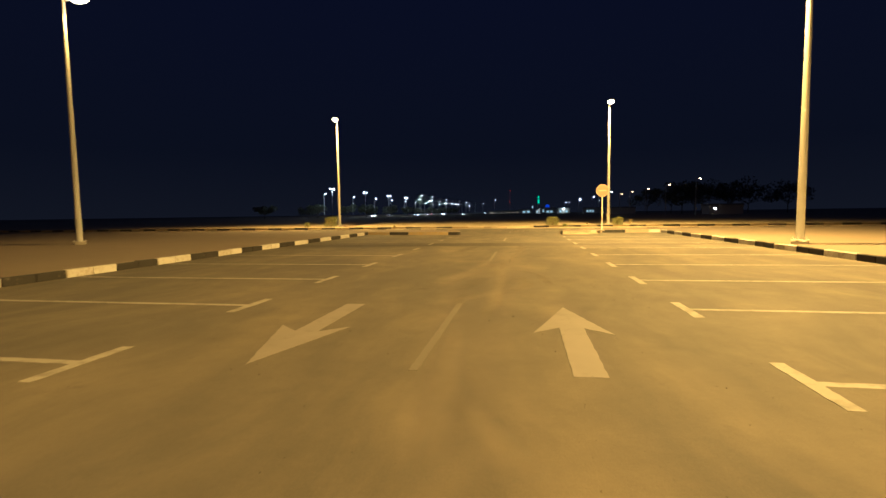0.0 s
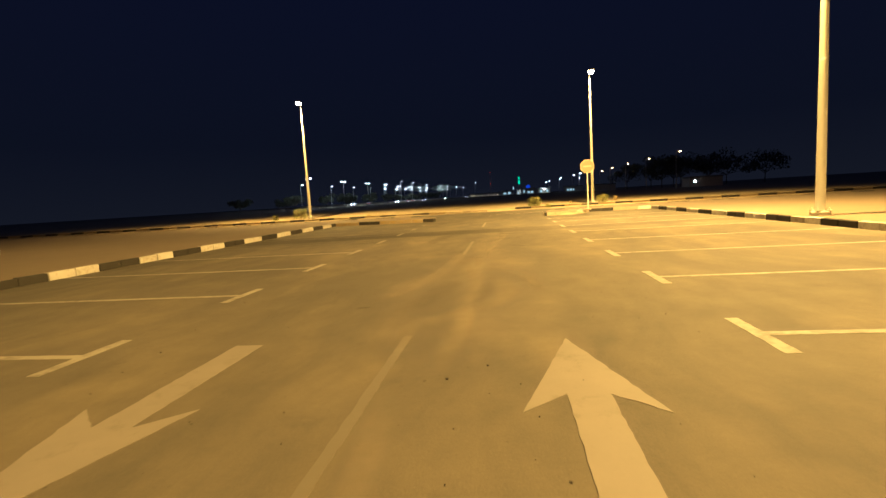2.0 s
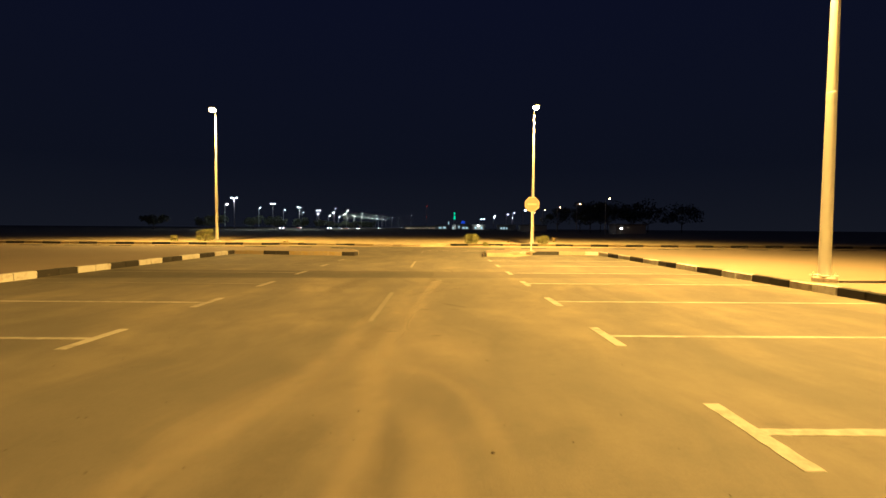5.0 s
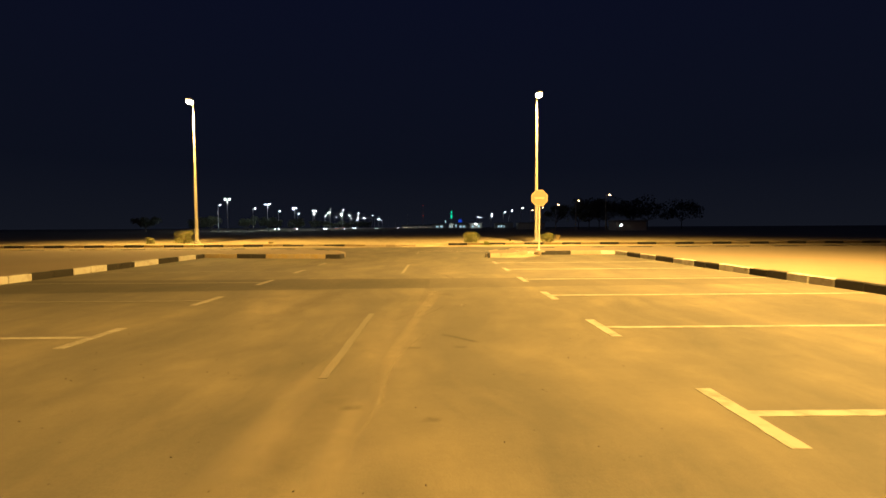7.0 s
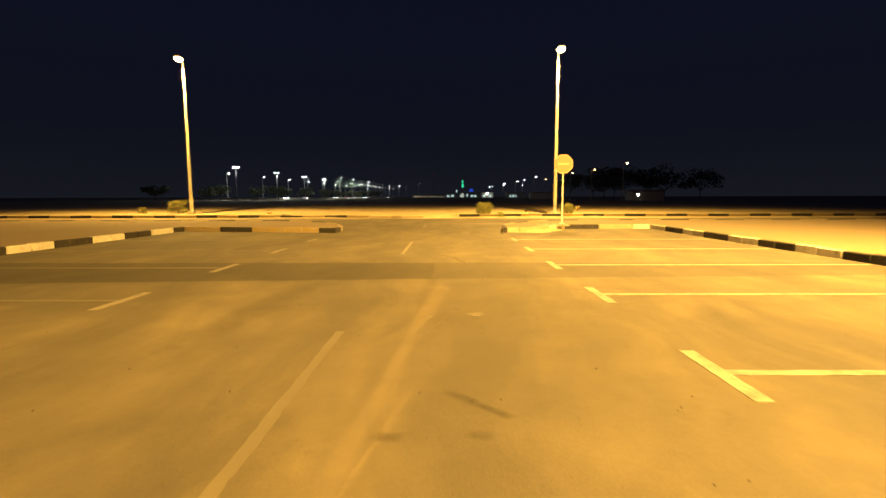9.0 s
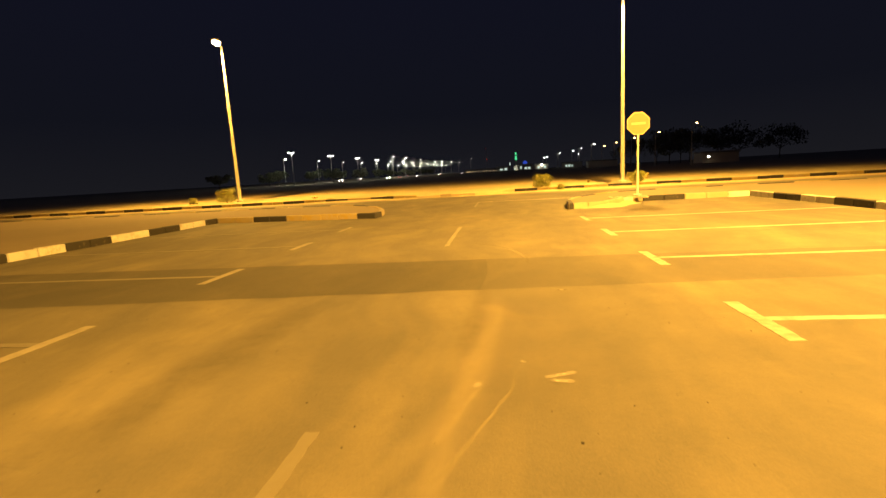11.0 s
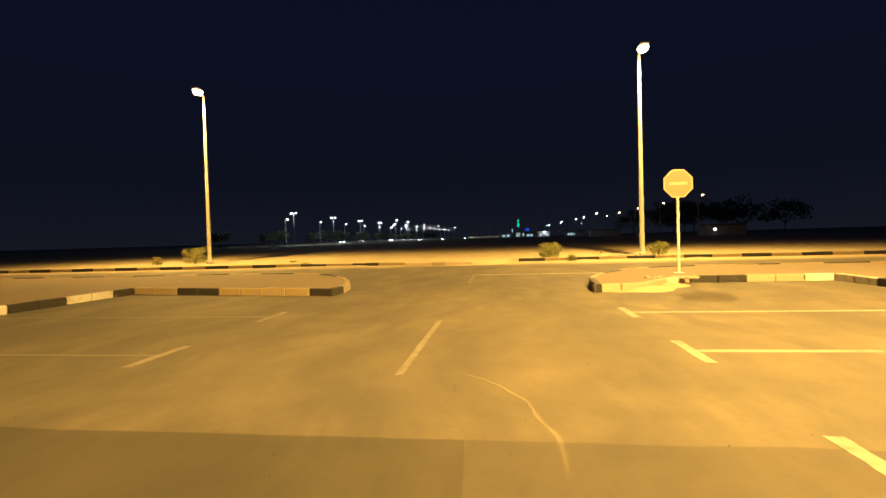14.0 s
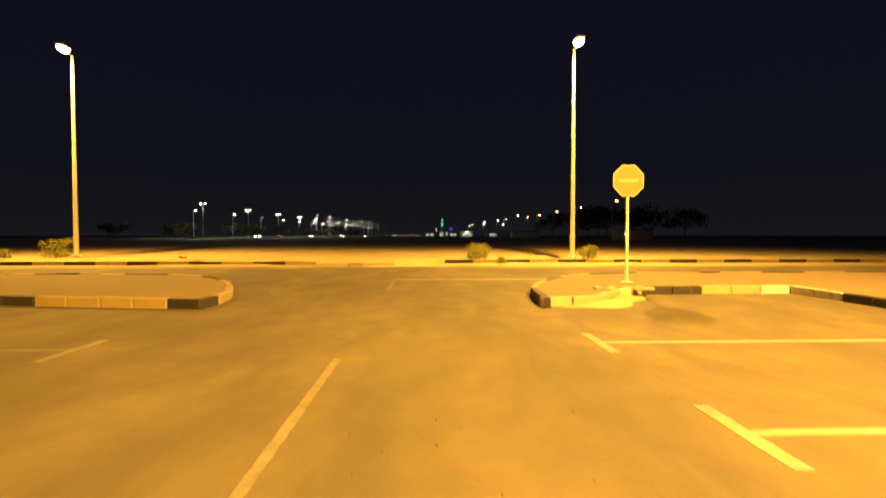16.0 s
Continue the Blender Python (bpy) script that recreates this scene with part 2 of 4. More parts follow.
G_SODIUM = glow("sodium_lens", (1.0, 0.66, 0.26), 60)
G_LED = glow("white_led", (0.80, 0.92, 1.0), 60)
G_WARM = glow("warm_lens", (1.0, 0.55, 0.26), 30)
G_HEAD = glow("headlight", (0.90, 0.95, 1.0), 40)
G_TAIL = glow("tail_light", (1.0, 0.04, 0.02), 6)
G_GREEN = glow("green_led", (0.02, 0.85, 0.45), 1.1)
# emission in place of blue floodlighting on the dome
G_BLUE = glow("blue_floodlit_glow", (0.02, 0.10, 1.0), 0.55)
G_RED = glow("red_beacon", (1.0, 0.05, 0.03), 2.5)
G_WINDOW = glow("lit_window", (0.60, 0.90, 1.0), 0.8)
# glowing panes in place of far street and traffic lights
G_FAR_DOTS = glow("warm_far_dots", (1.0, 0.82, 0.55), 1.6)
G_FLOOD = glow("floodlight", (0.85, 0.95, 1.0), 18)


# ---- mesh helpers ----
def mesh_of(name, bm, material=None, smooth=False):
    me = bpy.data.meshes.new(name)
    bm.normal_update()
    bm.to_mesh(me)
    bm.free()
    for mat in (material if isinstance(material, (list, tuple)) else [material]):
        if mat:
            me.materials.append(mat)
    if smooth:
        for p in me.polygons:
            p.use_smooth = True
    return me


def part(name, bm, material, parent=None, label="", smooth=False):
    ob = new(name, mesh_of(name, bm, material, smooth))
    if parent:
        ob.parent = parent
    if label:
        ob["label"] = label
    return ob


def holder(name, m=None):
    ob = new(name)
    ob.empty_display_size = 0.2
    if m is not None:
        ob.matrix_world = m
    return ob


def box(bm, x0, x1, y0, y1, z0, z1, bevel=0.0, m=None):
    r = bmesh.ops.create_cube(bm, size=1.0)
    vs = r["verts"]
    for v in vs:
        v.co = Vector(((x0 + x1) / 2 + v.co.x * (x1 - x0), (y0 + y1) / 2 + v.co.y * (y1 - y0), (z0 + z1) / 2 + v.co.z * (z1 - z0)))
    if bevel:
        es = list({e for v in vs for e in v.link_edges})
        out = bmesh.ops.bevel(bm, geom=es, offset=bevel, segments=1, affect="EDGES")
        vs = list({v for f in out["faces"] for v in f.verts} | {v for v in vs if v.is_valid})
    if m is not None:
        for v in vs:
            v.co = m @ v.co
    return bm


def lathe(bm, profile, n=16, m=None):
    """Turns a profile of (radius, height) round the z axis, closed at both ends."""
    rings = []
    for r, z in profile:
        ring = []
        for i in range(n):
            a = 2 * math.pi * i / n
            p = Vector((r * math.cos(a), r * math.sin(a), z))
            ring.append(bm.verts.new(m @ p if m is not None else p))
        rings.append(ring)
    for lo, hi in zip(rings, rings[1:]):
        for i in range(n):
            bm.faces.new((lo[i], lo[(i + 1) % n], hi[(i + 1) % n], hi[i]))
    bm.faces.new(list(reversed(rings[0])))
    bm.faces.new(rings[-1])
    return bm


def tube(bm, a, b, ra, rb, n=8):
    a, b = Vector(a), Vector(b)
    q = (b - a).to_track_quat("Z", "Y").to_matrix().to_4x4()
    return lathe(bm, [(ra, 0), (rb, (b - a).length)], n, Matrix.Translation(a) @ q)


def flat(bm, pts, z0, z1):
    """A slab from a ring of points, counter-clockwise."""
    lo = [bm.verts.new((x, y, z0)) for x, y in pts]
    hi = [bm.verts.new((x, y, z1)) for x, y in pts]
    bm.faces.new(hi)
    bm.faces.new(list(reversed(lo)))
    for i in range(len(pts)):
        j = (i + 1) % len(pts)
        bm.faces.new((lo[i], lo[j], hi[j], hi[i]))
    return bm


# ---- ground, road and pavements ----
def far_edge(x):
    """Where the far kerb runs."""
    if x < -3.9:
        return 39.9
    if x < 0.9:
        return 38.8
    return 41.0


def ground_height(x, y):
    if y < 42.0:
        return -0.06
    z = 0.10 + 0.05 * (noise.noise(Vector((x * 0.12, y * 0.12, 3))) + 0.6 * noise.noise(Vector((x * 0.5, y * 0.5, 7))))
    return z if y < 120 else 0.10


def build_ground():
    bm = bmesh.new()
    xs = [-2600, -1400, -700, -350, -200, -120, -80] + [-60 + 2.0 * i for i in range(61)] + [80, 120, 200, 350, 700, 1400, 2600]
    ys = [-2600, -800, -200, -60, 0, 30, 41.9] + [42.05 + 1.5 * i for i in range(40)] + [110, 130, 170, 230, 320, 450, 700, 1200, 2000, 3000]
    rows = [[bm.verts.new((x, y, ground_height(x, y))) for x in xs] for y in ys]
    for a, b in zip(rows, rows[1:]):
        for i in range(len(xs) - 1):
            bm.faces.new((a[i], a[i + 1], b[i + 1], b[i]))
    tagged(part("ground", bm, M_SAND, smooth=True), "flat pale desert sand reaching the horizon", "ground", kind="structure")
    # the strip of sand held by the far kerb, joined to the open ground behind
    bm = bmesh.new()
    n = 240
    front, back = [], []
    for i in range(n + 1):
        x = -60 + 120 * i / n
        ye = far_edge(x) + 0.14
        col = []
        for k, f in enumerate((0, 0.06, 0.25, 0.5, 0.75, 1.0)):
            y = ye + (42.4 - ye) * f
            z = 0.135 + 0.035 * noise.noise(Vector((x * 0.8, y * 0.8, 1))) + 0.02 * noise.noise(Vector((x * 2.5, y * 2.5, 1)))
            if k == 0:
                z = -0.03
            if k == 5:
                z = ground_height(x, 42.4) - 0.02
            col.append(bm.verts.new((x, y, z)))
        front.append(col)
    for a, b in zip(front, front[1:]):
        for i in range(5):
            bm.faces.new((a[i], b[i], b[i + 1], a[i + 1]))
    tagged(part("sand_verge", bm, M_SAND, smooth=True), "sandy verge heaped behind the far kerb", "verge", kind="structure")
    bm = bmesh.new()
    flat(bm, [(-60, -40), (60, -40), (60, 41.2), (-60, 41.2)], -0.25, 0.0)
    tagged(part("road", bm, M_ASPHALT), "worn dusty asphalt of the car park and cross street", "road", kind="structure")
    # an old trench, filled in two goes that meet at a crooked joint
    def joint(f):
        return 0.74 + 0.05 * math.sin(f * 3.1) + 0.03 * noise.noise(Vector((f * 6, 1, 4)))

    def near_side(x):
        return 17.74 + 0.055 * x - (0.0012 * x * x if x < 0 else 0.001 * x * x) + 0.03 * noise.noise(Vector((x * 1.7, 3, 9))) + 0.012 * noise.noise(Vector((x * 9, 3, 2)))

    def far_side(x):
        return 19.61 + 0.035 * noise.noise(Vector((x * 1.3, 8, 9))) + 0.012 * noise.noise(Vector((x * 9, 8, 2)))

    for x0, x1, mat, label in ((-8.9, None, M_PATCH, "darker asphalt strip filling an old trench"), (None, 8.9, M_PATCH_DUSTY, "dustier asphalt strip filling an old trench")):
        bm = bmesh.new()
        cols = []
        for i in range(101):
            col = []
            for k in range(7):
                f = k / 6
                xa, xb = (joint(f) if x0 is None else x0), (joint(f) if x1 is None else x1)
                x = xa + (xb - xa) * i / 100
                col.append(bm.verts.new((x, near_side(x) + (far_side(x) - near_side(x)) * f, 0.0016)))
            cols.append(col)
        for p, q in zip(cols, cols[1:]):
            for k in range(6):
                bm.faces.new((p[k], q[k], q[k + 1], p[k + 1]))
        tagged(part("trench_patch", bm, mat), label, "road patch", kind="structure")


build_ground()

KERB_H = 0.18
LEFT_NOSE = [(-9.0, 28.35), (-7.5, 28.05), (-3.65, 27.5), (-3.0, 27.35), (-2.93, 27.95), (-3.08, 28.9), (-3.4, 29.75), (-3.8, 30.6), (-4.6, 31.8), (-5.7, 32.7), (-7.2, 33.15), (-9.2, 33.3)]
RIGHT_NOSE = [(9.0, 29.3), (5.65, 29.25), (4.9, 28.6), (4.2, 27.75), (3.0, 27.42), (3.06, 28.3), (3.17, 29.2), (3.4, 29.95), (3.75, 30.75), (4.5, 31.85), (5.6, 32.8), (7.2, 33.2), (9.2, 33.3)]


def island(name, outline, far_corners, label):
    """The raised paving behind the kerb of one bay row, just inside its kerb stones; the outline runs counter-clockwise."""
    ring = outline + far_corners
    n = len(ring)
    inner = []
    for i in range(n):
        p, a, b = Vector(ring[i]), Vector(ring[i - 1]), Vector(ring[(i + 1) % n])
        t = ((p - a).normalized() + (b - p).normalized()).normalized()
        inner.append((p.x - t.y * 0.10, p.y + t.x * 0.10))
    bm = bmesh.new()
    flat(bm, inner, -0.1, KERB_H - 0.022)
    bmesh.ops.triangulate(bm, faces=bm.faces[:])
    return tagged(part(name, bm, M_PAVING), label, "pavement", kind="structure")


WEST = [(-9.0, -24.0)] + LEFT_NOSE + [(-40.0, 33.3)]
EAST = [(40.0, 33.3)] + RIGHT_NOSE[::-1] + [(9.0, -24.0)]
island("pavement_west", WEST, [(-40.0, -24.0)], "sand-dusted raised pavement at the bay heads")
island("pavement_east", EAST, [(40.0, -24.0)], "sand-dusted raised pavement beside the stop sign")


def stone_mesh(length, height, depth, material, seed):
    rnd = random.Random(seed)
    bm = bmesh.new()
    box(bm, 0.006, length - 0.006, 0, depth, -0.08, height, 0.018)
    for v in bm.verts:
        v.co += Vector((rnd.uniform(-0.004, 0.004), rnd.uniform(-0.006, 0.006), rnd.uniform(-0.007, 0.007)))
    return mesh_of("kerb_stone", bm, material)


STONES = {}


def stone(length, key, height, parent, m, seed=0):
    k = (round(length, 2), key, round(height, 2), seed % 3)
    if k not in STONES:
        mat = {"k": M_K_BLACK, "y": M_K_YELLOW, "w": M_K_WHITE, "f": M_K_FADED, "c": M_K_BARE, "d": M_K_SANDY}[key]
        STONES[k] = stone_mesh(length, height, 0.15, mat, seed % 3)
    ob = new("kerb_stone", STONES[k])
    ob.parent = parent
    ob.matrix_world = m
    return ob


def kerb_run(parent, pts, colours, height=KERB_H, step=0.66, seed=1):
    """Kerb stones along a line of points; the kerb's body lies to the left of the way."""
    rnd = random.Random(seed)
    i = 0
    for (ax, ay), (bx, by) in zip(pts, pts[1:]):
        length = math.hypot(bx - ax, by - ay)
        n = max(1, round(length / step))
        ang = math.degrees(math.atan2(by - ay, bx - ax))
        for k in range(n):
            f = k / n
            m = pose(ax + (bx - ax) * f, ay + (by - ay) * f, rnd.uniform(-0.008, 0.004), rnd.uniform(-0.6, 0.6), 0, ang + rnd.uniform(-0.5, 0.5))
            stone(length / n, colours(i), height, parent, m, i)
            i += 1


def pairs(a, b, shift=0):
    return lambda i: (a, b)[((i + shift) // 2) % 2]


def seq(text, a="y"):
    return lambda i: text[i] if i < len(text) else a


def kerb(name, label, *runs):
    top = tagged(holder(name), label, "kerb", kind="structure")
    for seed, (pts, colours, height) in enumerate(runs):
        kerb_run(top, pts, colours, height, seed=seed + 1)


# ---- road markings ----
def marking(name, rings, material, label, category, group=""):
    """A film of paint, with slightly ragged edges."""
    bm = bmesh.new()
    rr = random.Random(len(bpy.data.objects))
    for ring in rings:
        pts = []
        for (ax, ay), (bx, by) in zip(ring, ring[1:] + ring[:1]):
            n = max(1, int(math.hypot(bx - ax, by - ay) / 0.07))
            for k in range(n):
                q = rr.uniform(-0.006, 0.006) if k else 0
                pts.append((ax + (bx - ax) * k / n + q, ay + (by - ay) * k / n + q))
        f = bm.faces.new([bm.verts.new((x, y, 0.0036)) for x, y in pts])
        f.normal_update()
        if sum(p[0] * q[1] - q[0] * p[1] for p, q in zip(pts, pts[1:] + pts[:1])) < 0:
            f.normal_flip()
    bm.normal_update()
    bmesh.ops.triangulate(bm, faces=bm.faces[:], ngon_method="EAR_CLIP")
    bm.normal_update()
    for f in bm.faces:
        if f.normal.z < 0:
            f.normal_flip()
    rim = [e for e in bm.edges if e.is_boundary]
    skirt = bmesh.ops.extrude_edge_only(bm, edges=rim)
    for v in skirt["geom"]:
        if isinstance(v, bmesh.types.BMVert):
            v.co.z = -0.002
    return tagged(part(name, bm, material), label, category, group, "structure")


def rect(x0, x1, y0, y1):
    return [(x0, y0), (x1, y0), (x1, y1), (x0, y1)]


for k, y in enumerate((-6.3, 2.72, 11.88, 21.0, 30.1)):
    marking("lane_dash", [rect(-0.038, 0.038, y, y + 2.98)], M_DASH if y == 21.0 else M_LINE_WORN, "worn white centre dash on the asphalt", "road marking", "centre dashes")
for y in (-8.4, -5.65, -2.9, -0.2, 2.55, 5.25, 8.0, 10.76, 13.45, 16.2, 18.95, 21.7, 24.45):
    if y > 15:
        marking("bay_line", [rect(-8.9, -3.095, y - 0.05, y + 0.05)], M_LINE_WORN, "parking bay line worn almost off the asphalt", "road marking", "worn bay lines")
        marking("bay_tee", [rect(-3.09, -2.97, y - 0.5, y + 0.52)], M_DASH, "short white tee at a worn bay line", "road marking", "bay tees")
    else:
        marking("bay_line", [rect(-8.9, -3.09, y - 0.05, y + 0.05), rect(-3.09, -2.97, y - 0.5, y + 0.52)], M_LINE, "white parking bay line with a tee at its end", "road marking", "west bay lines")
for y in (-8.2, -5.45, -2.7, 0.05, 2.8, 5.55, 8.3, 11.05, 13.8, 16.6, 19.3, 22.02, 24.65):
    marking("bay_line", [rect(3.07, 8.9, y - 0.05, y + 0.05), rect(2.95, 3.07, y - 0.5, y + 0.5)], M_LINE, "white parking bay line with a tee at its end", "road marking", "east bay lines")
arrow = [(0.0, 2.80), (-0.42, 1.36), (-0.135, 1.62), (-0.135, 0.0), (0.135, 0.0), (0.135, 1.62), (0.42, 1.36)]
marking("lane_arrow", [[(1.435 + x, 2.73 + y) for x, y in arrow][::-1]], M_ARROW, "large white straight arrow painted in the exit lane", "road marking", "lane arrows")
marking("lane_arrow", [[(-1.50 - x, 5.50 - y) for x, y in arrow][::-1]], M_ARROW, "large white arrow painted against the exit lane", "road marking", "lane arrows")
marking("edge_line", [rect(-0.05, 38, 32.87, 32.97)], M_EDGE, "thin white edge line of the cross street", "road marking")


# ---- street lamps ----
def street_lamp(label):
    top = holder("street_lamp")
    bm = bmesh.new()
    lathe(bm, [(0.24, 0.0), (0.24, 0.10), (0.20, 0.14)], 16)
    part("footing", bm, M_CONCRETE, top, "concrete footing")
    bm = bmesh.new()
    box(bm, -0.19, 0.19, -0.19, 0.19, 0.14, 0.165, 0.004)
    plate = part("base_plate", bm, M_POLE, top)
    for sx in (-0.14, 0.14):
        for sy in (-0.14, 0.14):
            bm = bmesh.new()
            lathe(bm, [(0.022, 0.165), (0.022, 0.2), (0.012, 0.2), (0.012, 0.225)], 6, Matrix.Translation((sx, sy, 0)))
            part("bolt", bm, M_POLE, plate)
    bm = bmesh.new()
    lathe(bm, [(0.122, 0.165), (0.1219, 0.185), (0.1032, 4.24), (0.103, 4.26)], 20)
    part("lower_pole", bm, M_POLE, top, smooth=True)
    bm = bmesh.new()
    lathe(bm, [(0.102, 4.255), (0.1018, 4.28), (0.0625, LAMP_H - 0.15), (0.062, LAMP_H - 0.12), (0.05, LAMP_H - 0.08)], 20)
    part("upper_pole", bm, M_POLE, top, smooth=True)
    bm = bmesh.new()
    box(bm, -0.05, 0.05, -0.128, -0.112, 0.75, 1.15, 0.004)
    part("hatch", bm, M_HOUSING, top)
    bm = bmesh.new()
    tube(bm, (0, 0, LAMP_H - 0.16), (ARM * 0.75, 0, LAMP_H - 0.02), 0.035, 0.03)
    part("arm", bm, M_POLE, top)
    bm = bmesh.new()
    box(bm, ARM - 0.32, ARM + 0.44, -0.22, 0.22, LAMP_H - 0.05, LAMP_H + 0.10, 0.05)
    head = part("lamp_head", bm, M_HOUSING, top)
    bm = bmesh.new()
    lathe(bm, [(0.10, -0.21), (0.24, -0.16), (0.32, -0.06), (0.33, 0.0)], 16, Matrix.Translation((ARM + 0.06, 0, LAMP_H - 0.05)) @ Matrix.Diagonal((1.25, 0.75, 1, 1)))
    part("lens", bm, G_SODIUM, head, "glowing amber sodium lens", smooth=True)
    return tagged(top, label, "street lamp", "car park lamps")


first = street_lamp("tall galvanised street lamp with a lit sodium head")
for i, (lx, ly, ang, beams) in enumerate(LAMPS):
    m = pose(lx, ly, 0.10 if ly > 40 else KERB_H - 0.03, 0, 0, ang)
    if i == 0:
        first.matrix_world = m
    else:
        copy_thing(first, m)


# ---- stop sign ----
def stop_sign():
    top = holder("stop_sign", pose(5.80, 30.45, KERB_H - 0.03, 0, 0, 2))
    bm = bmesh.new()
    lathe(bm, [(0.038, 0.0), (0.038, 0.03), (0.038, 2.39), (0.038, 2.42), (0.03, 2.44)], 12)
    part("post", bm, M_POLE, top, "pale steel tube post", smooth=True)
    bm = bmesh.new()
    box(bm, -0.11, 0.11, -0.11, 0.11, -0.02, 0.02, 0.006)
    part("base_plate", bm, M_POLE, top)

    def octagon(r, y0, y1, mat, name, parent, label=""):
        b = bmesh.new()
        lathe(b, [(r, 0), (r, y1 - y0)], 8, Matrix.Translation((0, y1, 2.465)) @ pose(0, 0, 0, 90, 0, 0) @ pose(0, 0, 0, 0, 0, 22.5))
        return part(name, b, mat, parent, label)
    plate = octagon(0.415, -0.056, -0.044, M_SIGN_RIM, "sign_plate", top, "octagonal plate with a pale border")
    octagon(0.375, -0.060, -0.055, M_SIGN, "sign_face", plate, "faded orange-red octagon face")
    bm = bmesh.new()
    box(bm, -0.24, 0.24, -0.064, -0.059, 2.425, 2.505)
    part("lettering_bar", bm, M_SIGN_RIM, plate, "washed-out pale lettering")
    for z in (2.30, 2.40):
        bm = bmesh.new()
        box(bm, -0.07, 0.07, -0.046, 0.045, z - 0.02, z + 0.02, 0.004)
        part("clamp", bm, M_SIGN_BACK, top)
    return tagged(top, "octagonal stop sign, washed-out face, on a thin post", "road sign")


stop_sign()


# ---- shrubs and tufts ----
def leaf_cloud(bm, centre, radii, count, size, rnd, hollow=0.35):
    for _ in range(count):
        while True:
            d = Vector((rnd.uniform(-1, 1), rnd.uniform(-1, 1), rnd.uniform(-1, 1)))
            if hollow < d.length < 1:
                break
        p = Vector(centre) + Vector((d.x * radii[0], d.y * radii[1], d.z * radii[2]))
        s = size * rnd.uniform(0.6, 1.4)
        q = Euler((rnd.uniform(0, 6.3), rnd.uniform(0, 6.3), rnd.uniform(0, 6.3))).to_matrix()
        vs = [bm.verts.new(p + q @ Vector(c) * s) for c in ((-0.5, 0, 0), (0, -0.22, 0.06), (0.6, 0, 0), (0, 0.22, 0.06))]
        bm.faces.new(vs)


def shrub(x, y, z, width, height, seed, label, leaves=1300):
    rnd = random.Random(seed)
    top = holder("shrub", pose(x, y, z))
    bm = bmesh.new()
    tips = []
    for i in range(16):
        a, r = rnd.uniform(0, 6.28), rnd.uniform(0.25, 0.85) * width * 0.5
        tip = (r * math.cos(a), r * math.sin(a), height * rnd.uniform(0.5, 1.0))
        mid = (tip[0] * 0.35, tip[1] * 0.35, tip[2] * 0.55)
        tube(bm, (rnd.uniform(-0.04, 0.04), rnd.uniform(-0.04, 0.04), -0.05), mid, 0.012, 0.008, 5)
        tube(bm, mid, tip, 0.008, 0.003, 5)
        tips.append(tip)
    part("stems", bm, M_STEM, top)
    bm = bmesh.new()
    for tip in tips:
        rr = width * rnd.uniform(0.14, 0.22)
        leaf_cloud(bm, (tip[0], tip[1], tip[2] * 0.92), (rr, rr, rr * 0.9), leaves // 20, 0.075, rnd, 0.1)
    leaf_cloud(bm, (0, 0, height * 0.38), (width * 0.46, width * 0.46, height * 0.40), leaves // 3, 0.075, rnd, 0.2)
    for i in range(9):
        a = i * 0.7
        leaf_cloud(bm, (width * 0.36 * math.cos(a), width * 0.36 * math.sin(a), height * 0.22), (width * 0.16, width * 0.16, height * 0.24), leaves // 22, 0.075, rnd, 0.1)
    for v in bm.verts:
        v.co.z = max(v.co.z, 0.0)
    part("foliage", bm, M_LEAF, top)
    return tagged(top, label, "shrub", "desert shrubs")


shrub(3.40, 42.2, 0.11, 1.16, 0.74, 1, "rounded green desert shrub growing behind the kerb")
shrub(8.95, 42.5, 0.12, 0.95, 0.75, 2, "loose green shrub beside the lamp post", 800)
shrub(-18.2, 44.1, 0.11, 1.45, 0.95, 3, "dense shrub at the foot of the lamp post", 1100)
shrub(4.35, 40.74, 0.0, 0.50, 0.30, 5, "small dry shrub sprouting in front of the kerb", 300)
shrub(-20.6, 43.9, 0.11, 0.6, 0.5, 4, "small shrub on the sandy verge", 400)


def tuft(x, y, z, width, height, seed, label):
    rnd = random.Random(seed)
    bm = bmesh.new()
    for i in range(150):
        a, r = rnd.uniform(0, 6.28), rnd.uniform(0, 0.22) * width
        b = Vector((r * math.cos(a), r * math.sin(a), -0.02))
        lean = rnd.uniform(0.1, 0.45) * width
        t = b + Vector((lean * math.cos(a), lean * math.sin(a), height * rnd.uniform(0.4, 1.0)))
        s = Vector((-math.sin(a), math.cos(a), 0)) * 0.008
        m = (b + t) / 2 + Vector((0, 0, height * 0.12))
        v = [bm.verts.new(p) for p in (b - s, b + s, m + s * 0.8, m - s * 0.8, t)]
        bm.faces.new((v[0], v[1], v[2], v[3]))
        bm.faces.new((v[3], v[2], v[4]))
    ob = part("grass_tuft", bm, M_GRASS)
    ob.matrix_world = pose(x, y, z)
    return tagged(ob, label, "grass", "grass tufts")


for i, (x, y, z, w, h) in enumerate(((-5.6, 40.45, 0.13, 1.1, 0.13), (-11.4, 43.4, 0.12, 0.8, 0.22),
                                     (6.9, 46.5, 0.12, 0.35, 0.25), (11.4, 49.0, 0.12, 0.6, 0.55), (-9.3, 40.5, 0.13, 0.9, 0.16))):
    tuft(x, y, z, w, h, 20 + i, "dry grass tuft against the kerb" if y < 41 else "dry grass tuft in the sand")


